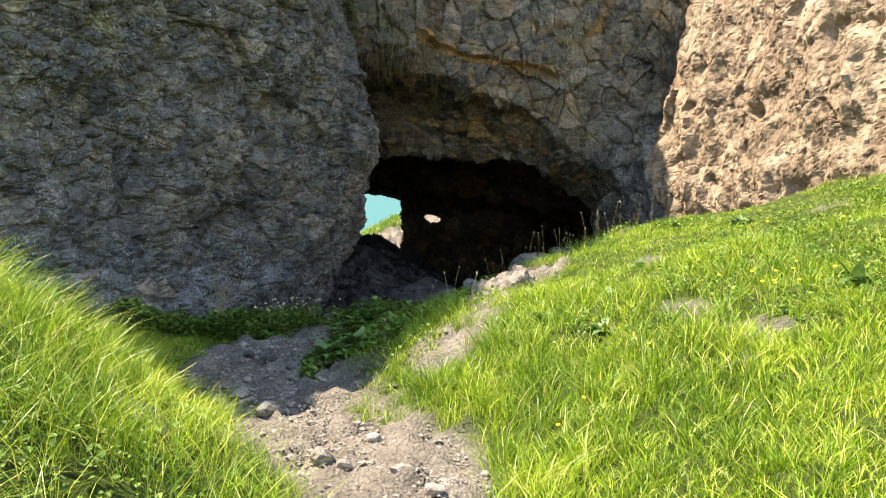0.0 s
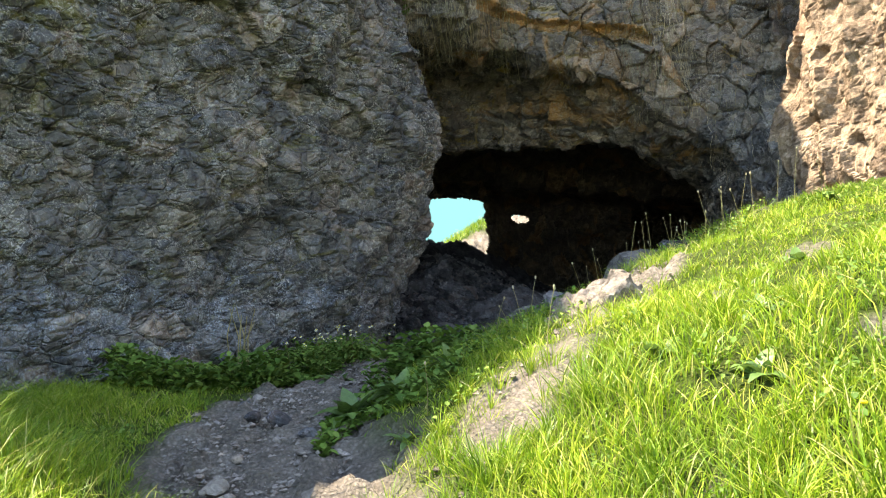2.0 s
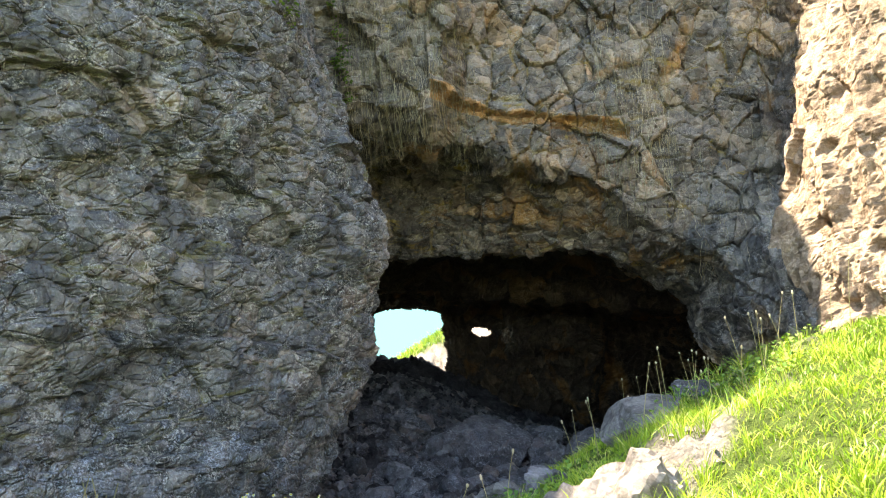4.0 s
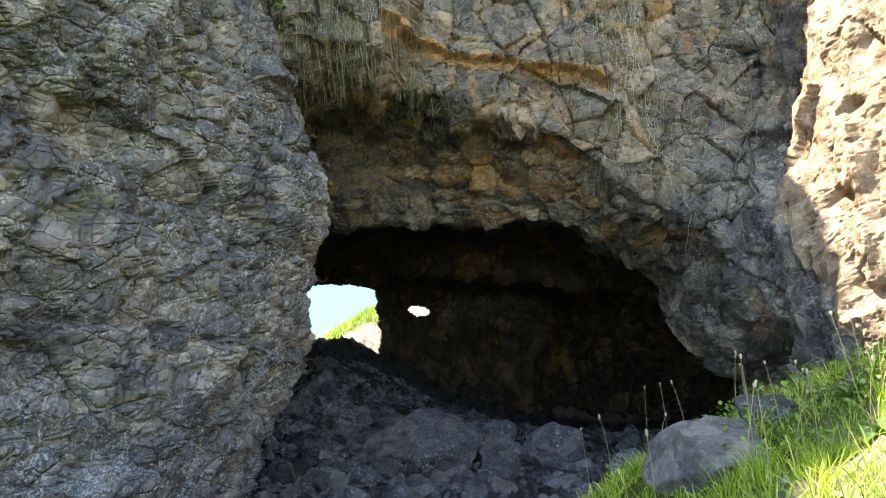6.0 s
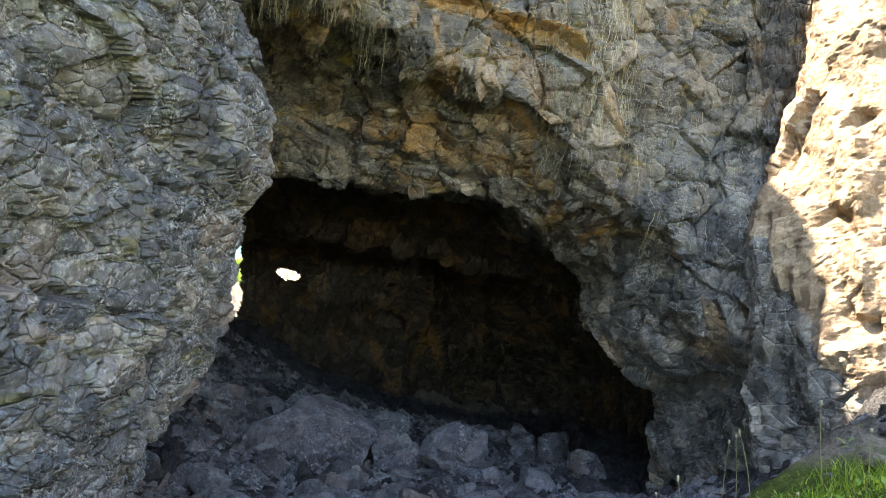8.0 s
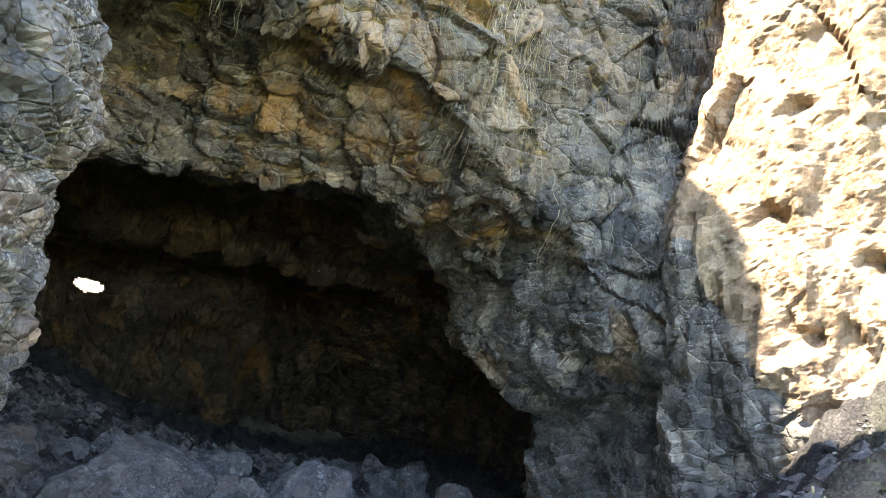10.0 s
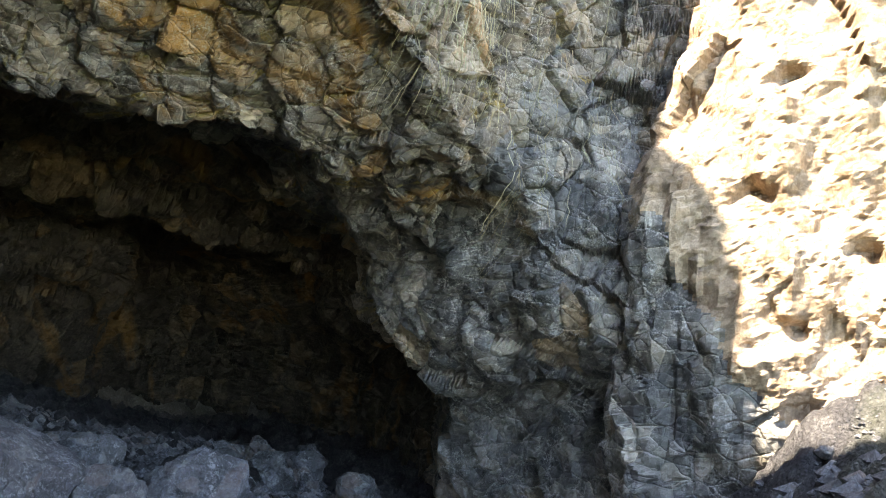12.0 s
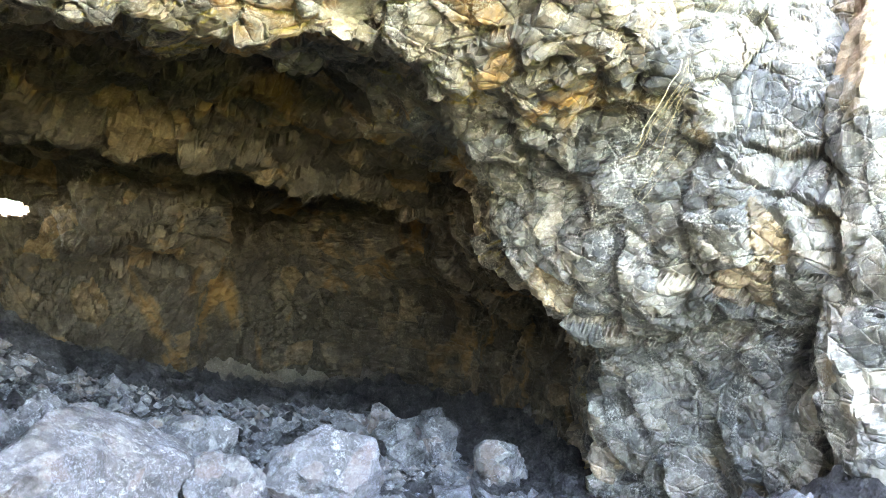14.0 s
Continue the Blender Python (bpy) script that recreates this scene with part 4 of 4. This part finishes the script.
gravel("gravel", "grey chips at the foot of the rock wall", gx, gy, gs, ROCK_LOOSE, 14)
gx, gy, gs = strew_in(2500, -0.4, 2.6, 5.0, 10.2, 15, 0.005, 0.035, lambda x, y: np.abs(x - np.interp(y, [5.2, 6.2, 7.4, 9.0, 10.0], [-0.25, 0.0, 0.65, 1.45, 2.1])) < 0.3)
gravel("gravel", "sandy crumbs on the worn edge of the bank", gx, gy, gs, ROCK_PALE, 16)


# ---- plants ----
def leaf_mesh(name, length, width, droop, mat, seed, wave=0.12):
    r = np.random.RandomState(seed)
    rows = []
    for i in range(7):
        t = i / 6
        w = width * 0.5 * (math.sin(math.pi * min(1, 0.12 + 0.88 * t) ** 0.8)) + 0.004
        z = length * (0.55 * t - droop * t * t)
        for j, k in ((-1, 0.10), (-0.5, 0.0), (0, -0.06), (0.5, 0.0), (1, 0.10)):
            rows.append((j * w, length * t * 0.85, z + w * k + wave * w * r.uniform(-1, 1)))
    me = bpy.data.meshes.new(name)
    me.from_pydata(rows, [], grid_faces(7, 5).tolist())
    me.materials.append(mat)
    me.polygons.foreach_set("use_smooth", np.full(len(me.polygons), True))
    return me


def veined_leaf(name, dark, light):
    m, t, b = material(name)
    rnd = node(t, "ShaderNodeObjectInfo").outputs["Random"]
    col = mix(t, rnd, dark, light)
    v = coords(t)
    col = mix(t, 0.6, col, ramp(t, noise_tex(t, v, 25, 5, 0.7), [(0.3, (0.6,)), (0.7, (1.3,))]), 'MULTIPLY')
    t.links.new(col, b.inputs["Base Color"])
    b.inputs["Roughness"].default_value = 0.42
    bump(t, b, noise_tex(t, v, 40, 4, 0.6), 0.5, 0.01)
    tr = node(t, "ShaderNodeBsdfTranslucent", {"Color": col})
    mx = node(t, "ShaderNodeMixShader", {0: 0.25})
    t.links.new(b.outputs[0], mx.inputs[1])
    t.links.new(tr.outputs[0], mx.inputs[2])
    t.links.new(mx.outputs[0], t.nodes["Material Output"].inputs["Surface"])
    return m


DOCK = veined_leaf("dock_leaf", (0.06, 0.12, 0.025), (0.13, 0.22, 0.05))
STALK = leaf_material("dry_stalk", [(0.0, (0.16, 0.12, 0.06)), (0.6, (0.28, 0.24, 0.12)), (1.0, (0.36, 0.34, 0.16))], 0.7, 0.1)
HEAD = leaf_material("seed_head", [(0.0, (0.2, 0.16, 0.1)), (1.0, (0.38, 0.33, 0.24))], 0.8, 0.1)
PETAL = leaf_material("white_petal", [(0.0, (0.75, 0.75, 0.72)), (1.0, (0.85, 0.85, 0.82))], 0.6, 0.2)
YELLOW = leaf_material("yellow_flower", [(0.0, (0.75, 0.5, 0.02)), (1.0, (0.85, 0.65, 0.03))], 0.6, 0.1)
LEAVES = [leaf_mesh("leaf", 1.0, 0.42, d, DOCK, 20 + k) for k, d in enumerate((0.25, 0.5, 0.75, 0.95))]


def part(name, data, parent, m, label=""):
    ob = new(name, data)
    ob.parent = parent
    ob.matrix_basis = m
    return tagged(ob, label)


def tube(name, points, radius, mat, sides=5):
    """A thin stem along a few points, tapering."""
    pts = [Vector(p) for p in points]
    v, f = [], []
    for i, p in enumerate(pts):
        rr = radius * (1 - 0.45 * i / (len(pts) - 1))
        for k in range(sides):
            a = 2 * math.pi * k / sides
            v.append((p.x + rr * math.cos(a), p.y + rr * math.sin(a), p.z))
    for i in range(len(pts) - 1):
        for k in range(sides):
            f.append((i * sides + k, i * sides + (k + 1) % sides, (i + 1) * sides + (k + 1) % sides, (i + 1) * sides + k))
    me = bpy.data.meshes.new(name)
    me.from_pydata(v, [], f)
    me.materials.append(mat)
    return me


def dock_plant(label, x, y, leaves, low, high, seed, stalks=0):
    r = np.random.RandomState(seed)
    base = tagged(new("dock_plant"), label, "plant")
    base.matrix_world = pose(x, y, at_land(x, y) - 0.01)
    for i in range(leaves):
        a = 360 * i / leaves + r.uniform(-25, 25)
        part("leaf", LEAVES[r.randint(4)], base, pose(r.uniform(-0.03, 0.03), r.uniform(-0.03, 0.03), 0, r.uniform(-5, 35), r.uniform(-15, 15), a) @ Matrix.Scale(r.uniform(low, high), 4))
    for i in range(stalks):
        h = r.uniform(0.45, 0.7)
        part("stalk", tube("stalk", [(0, 0, 0), (r.uniform(-0.05, 0.05), r.uniform(-0.05, 0.05), h * 0.6), (r.uniform(-0.12, 0.12), r.uniform(-0.1, 0.1), h)], 0.006, STALK), base, pose(r.uniform(-0.08, 0.08), r.uniform(-0.06, 0.06), 0), "dry brown flower stalk")
    return base


dock_plant("dark green dock with dry brown stalks against the cliff", -2.45, 8.95, 36, 0.25, 0.55, 1, 8)
dock_plant("dark green broad-leaved dock in shade beside the path", -1.0, 7.1, 70, 0.1, 0.3, 2)
dock_plant("green dock with arching leaves in the shade", -0.75, 7.25, 50, 0.1, 0.28, 3)
dock_plant("green dock in the shaded weeds", -0.45, 7.5, 36, 0.1, 0.26, 4)
dock_plant("green dock in the shaded weeds", -0.2, 7.9, 14, 0.12, 0.26, 5)
dock_plant("green dock in the shaded weeds", -1.5, 8.6, 14, 0.14, 0.28, 6)
dock_plant("dark green dock against the cliff", -2.2, 9.3, 16, 0.16, 0.3, 7)
for i, (px, py, n, big) in enumerate([(0.72, 6.05, 12, 0.2), (1.25, 6.2, 14, 0.26), (-0.55, 6.35, 16, 0.15), (1.94, 6.4, 14, 0.18), (2.2, 6.6, 14, 0.18), (1.04, 5.5, 12, 0.2), (0.7, 6.3, 10, 0.15), (0.64, 4.35, 12, 0.17), (2.15, 5.2, 10, 0.17), (0.5, 5.9, 8, 0.12), (2.7, 5.4, 14, 0.24), (1.7, 7.2, 12, 0.18), (3.0, 8.4, 14, 0.24), (1.5, 8.75, 14, 0.2), (1.65, 9.2, 12, 0.18), (2.2, 11.0, 12, 0.14), (2.5, 8.9, 12, 0.22)]):
    tagged(dock_plant("sunlit green broad-leaved plant in the bank's grass", px, py, n, big * 0.5, big, 30 + i), group="broad-leaved plants on the bank")
dock_plant("tall green dock on the bank's crest before the sunlit wall", 3.1, 9.9, 34, 0.14, 0.36, 91)
dock_plant("green dock at the foot of the sunlit wall", 3.25, 11.3, 30, 0.12, 0.32, 92)
for i, (px, py) in enumerate([(0.5, 9.8), (0.3, 10.6), (0.85, 12.0), (2.6, 11.4)]):
    tagged(dock_plant("small green plant among stones", px, py, 10, 0.06, 0.13, 70 + i), group="small plants among the stones")


def ball(name, radius, stretch, mat):
    v, f = ICO[2]
    me = bpy.data.meshes.new(name)
    me.from_pydata((v * radius * np.array([1, 1, stretch]) * (1 + 0.12 * fbm(v * 3, 2, 5))[:, None]).tolist(), [], f.tolist())
    me.materials.append(mat)
    return me


def build_stalks():
    r = np.random.RandomState(77)
    kinds = []
    for k in range(5):
        h, bx, by = 0.26 + 0.05 * k, r.uniform(-0.06, 0.06), r.uniform(-0.05, 0.05)
        thing = tagged(new("plantain_stalk"), "thin pale flower stalk with a round seed head", "wild flower", "flower stalks on the bank")
        part("stem", tube("stem", [(0, 0, 0), (bx * 0.2, by * 0.2, h * 0.4), (bx * 0.6, by * 0.6, h * 0.75), (bx, by, h)], 0.0024, STALK), thing, pose(0, 0, 0))
        part("seed_head", ball("seed_head", 0.0065, 1.5 + 0.5 * (k % 3), HEAD), thing, pose(bx, by, h))
        kinds.append(thing)
    spots = [(1.23, 8.9), (1.35, 8.95), (1.5, 8.8), (1.58, 9.0), (1.7, 9.05), (1.1, 9.0), (1.8, 8.9), (1.95, 9.1), (2.1, 9.0), (2.3, 9.2), (1.4, 9.15), (1.62, 8.75), (1.29, 9.13), (1.25, 8.86), (1.75, 9.3), (1.9, 9.4), (1.2, 10.6), (1.05, 10.5), (0.8, 10.4), (1.35, 10.7), (0.65, 10.3), (1.6, 10.5), (-0.02, 7.6), (0.07, 7.45), (0.2, 6.45), (-0.46, 6.5), (0.5, 8.6), (0.65, 8.9), (0.85, 8.5), (2.6, 9.3), (2.45, 9.0), (1.0, 8.6), (0.95, 9.9), (1.5, 10.1), (-0.15, 7.8), (0.1, 8.0)]
    for i, (x, y) in enumerate(spots):
        thing = kinds[i] if i < 5 else copy_thing(kinds[r.randint(5)], pose(0, 0, 0))
        thing.matrix_basis = pose(x, y, at_land(x, y), r.uniform(-9, 9), r.uniform(-9, 9), r.uniform(0, 360)) @ Matrix.Scale(r.uniform(0.8, 1.15), 4)


build_stalks()


def flower_data(radius):
    v, f = [(0, 0, 0.004)], []
    for k in range(26):
        a = 2 * math.pi * k / 26
        rr = radius * (1.0 if k % 2 else 0.72)
        v.append((rr * math.cos(a), rr * math.sin(a), 0.002 if k % 2 else -0.001))
    f = [(0, 1 + k, 1 + (k + 1) % 26) for k in range(26)]
    me = bpy.data.meshes.new("flower")
    me.from_pydata(v, [], f)
    me.materials.append(PETAL)
    return me


def daisy_clump(x, y, n, spread, seed):
    r = np.random.RandomState(seed)
    base = tagged(new("daisy_clump"), "clump of white daisies in shade at the cliff foot", "wild flowers")
    z = at_land(x, y)
    base.matrix_world = pose(x, y, z)
    petals, eye = flower_data(0.015), ball("flower_eye", 0.007, 0.6, YELLOW)
    m = 900
    fx, fy = r.normal(0, spread * 0.55, m), r.normal(0, spread * 0.4, m)
    leafy = small_leaves("foliage", fx, fy, r.uniform(0.02, 0.24, m), r.uniform(0.02, 0.045, m), WEED, "", seed + 1)
    for key in ("category", "kind"):
        del leafy[key]
    leafy.parent = base
    for i in range(n):
        px, py, h = r.normal(0, spread * 0.5), r.normal(0, spread * 0.35), r.uniform(0.2, 0.34)
        fl = part("flower", petals, base, pose(px, py, h, r.uniform(20, 55), 0, r.uniform(-60, 60)), "white daisy flower")
        part("flower_eye", eye, fl, pose(0, 0, 0.004), "yellow centre")
        part("stem", tube("stem", [(0, 0, 0), (0.01, 0, h * 0.5), (0, 0, h)], 0.002, STALK), base, pose(px, py, 0))


daisy_clump(-1.75, 9.9, 26, 0.42, 5)
daisy_clump(-1.95, 9.3, 9, 0.3, 15)


def hanging_roots(name, label, x0, x1, z0, z1, n, seed):
    """Dry root threads that hang against the rock face."""
    from mathutils import bvhtree
    face = bpy.data.objects["cliff_cave"].data
    tree = bvhtree.BVHTree.FromPolygons([v.co for v in face.vertices], [p.vertices for p in face.polygons])
    r = np.random.RandomState(seed)
    v, f = [], []
    for k in range(n):
        x, z, drift = r.uniform(x0, x1), r.uniform(z0 + 0.3 * (z1 - z0), z1), r.normal(0, 0.1)
        low, last, rad = max(z0, z - r.uniform(0.4, 2.0)), None, r.uniform(0.001, 0.0034)
        while z > low:
            hit = tree.ray_cast(Vector((x, 11.5, z)), Vector((0, 1, 0)))[0]
            if hit is None or hit.y > 15.6:
                break
            y = hit.y - 0.004 if last is None else min(hit.y - 0.004, last + 0.06)
            start = len(v)
            v += [(x - rad, y, z), (x + rad * 0.5, y - rad, z), (x + rad * 0.5, y + rad, z)]
            if last is not None:
                f += [(start - 3 + a, start - 3 + (a + 1) % 3, start + (a + 1) % 3, start + a) for a in range(3)]
            last, x, z = y, x + (drift + r.normal(0, 0.22)) * 0.06, z - 0.06
    return tagged(mesh_object(name, v, f, ROOT), label, "roots", kind="stuff")


ROOT = leaf_material("dry_root", [(0.0, (0.22, 0.18, 0.12)), (0.6, (0.35, 0.3, 0.22)), (1.0, (0.5, 0.45, 0.35))], 0.8, 0.05)
hanging_roots("roots", "pale dry roots hanging over the rock above the cave", -1.5, 0.1, 4.1, 6.6, 260, 3)
hanging_roots("roots", "pale dry root threads down the rock face", 1.6, 2.6, 3.3, 6.2, 130, 4)
hanging_roots("roots", "thin pale roots on the rock beside the cave", 2.6, 3.6, 2.2, 4.5, 22, 5)


def build_buttercups():
    r = np.random.RandomState(8)
    thing = tagged(new("buttercup"), "small yellow buttercup in the bank's grass", "wild flower", "buttercups on the bank")
    part("stem", tube("stem", [(0, 0, 0), (0.01, 0, 0.08), (0.005, 0.01, 0.16)], 0.0015, STALK), thing, pose(0, 0, 0))
    part("flower", ball("flower", 0.013, 0.55, YELLOW), thing, pose(0.005, 0.01, 0.165), "yellow flower")
    for i, (x, y) in enumerate([(2.05, 5.4), (2.15, 5.35), (2.2, 5.5), (2.3, 5.45), (2.1, 5.6), (2.4, 5.6), (0.62, 4.3), (0.75, 4.6), (2.5, 5.3), (1.9, 5.7), (3.1, 6.4), (2.8, 7.1), (2.25, 5.25), (1.2, 4.9)]):
        ob = thing if i == 0 else copy_thing(thing, pose(0, 0, 0))
        ob.matrix_basis = pose(x, y, at_land(x, y), r.uniform(-12, 12), r.uniform(-12, 12), r.uniform(0, 360))


build_buttercups()


def crevice_plants():
    """Small green leaves rooted in the cleft between the left cliff and the hanging rock."""
    from mathutils import bvhtree
    trees = []
    for key in ("cliff_cave", "cliff_left"):
        me = bpy.data.objects[key].data
        trees.append(bvhtree.BVHTree.FromPolygons([v.co for v in me.vertices], [p.vertices for p in me.polygons]))
    r = np.random.RandomState(23)
    pts = []
    for k in range(900):
        z = r.uniform(5.0, 6.5)
        x = -1.6 + 0.12 * (6.0 - z) + r.normal(0, 0.07)
        hits = [t.ray_cast(Vector((x, 9.0, z)), Vector((0, 1, 0)))[0] for t in trees]
        hits = [h.y for h in hits if h is not None]
        if hits:
            pts.append((x, min(hits) - 0.006, z))
    pts = np.array(pts)
    small_leaves("crevice_plants", pts[:, 0], pts[:, 1], pts[:, 2], r.uniform(0.02, 0.055, len(pts)), WEED, "green leafy plants growing in a cleft of the cliff", 24)


crevice_plants()
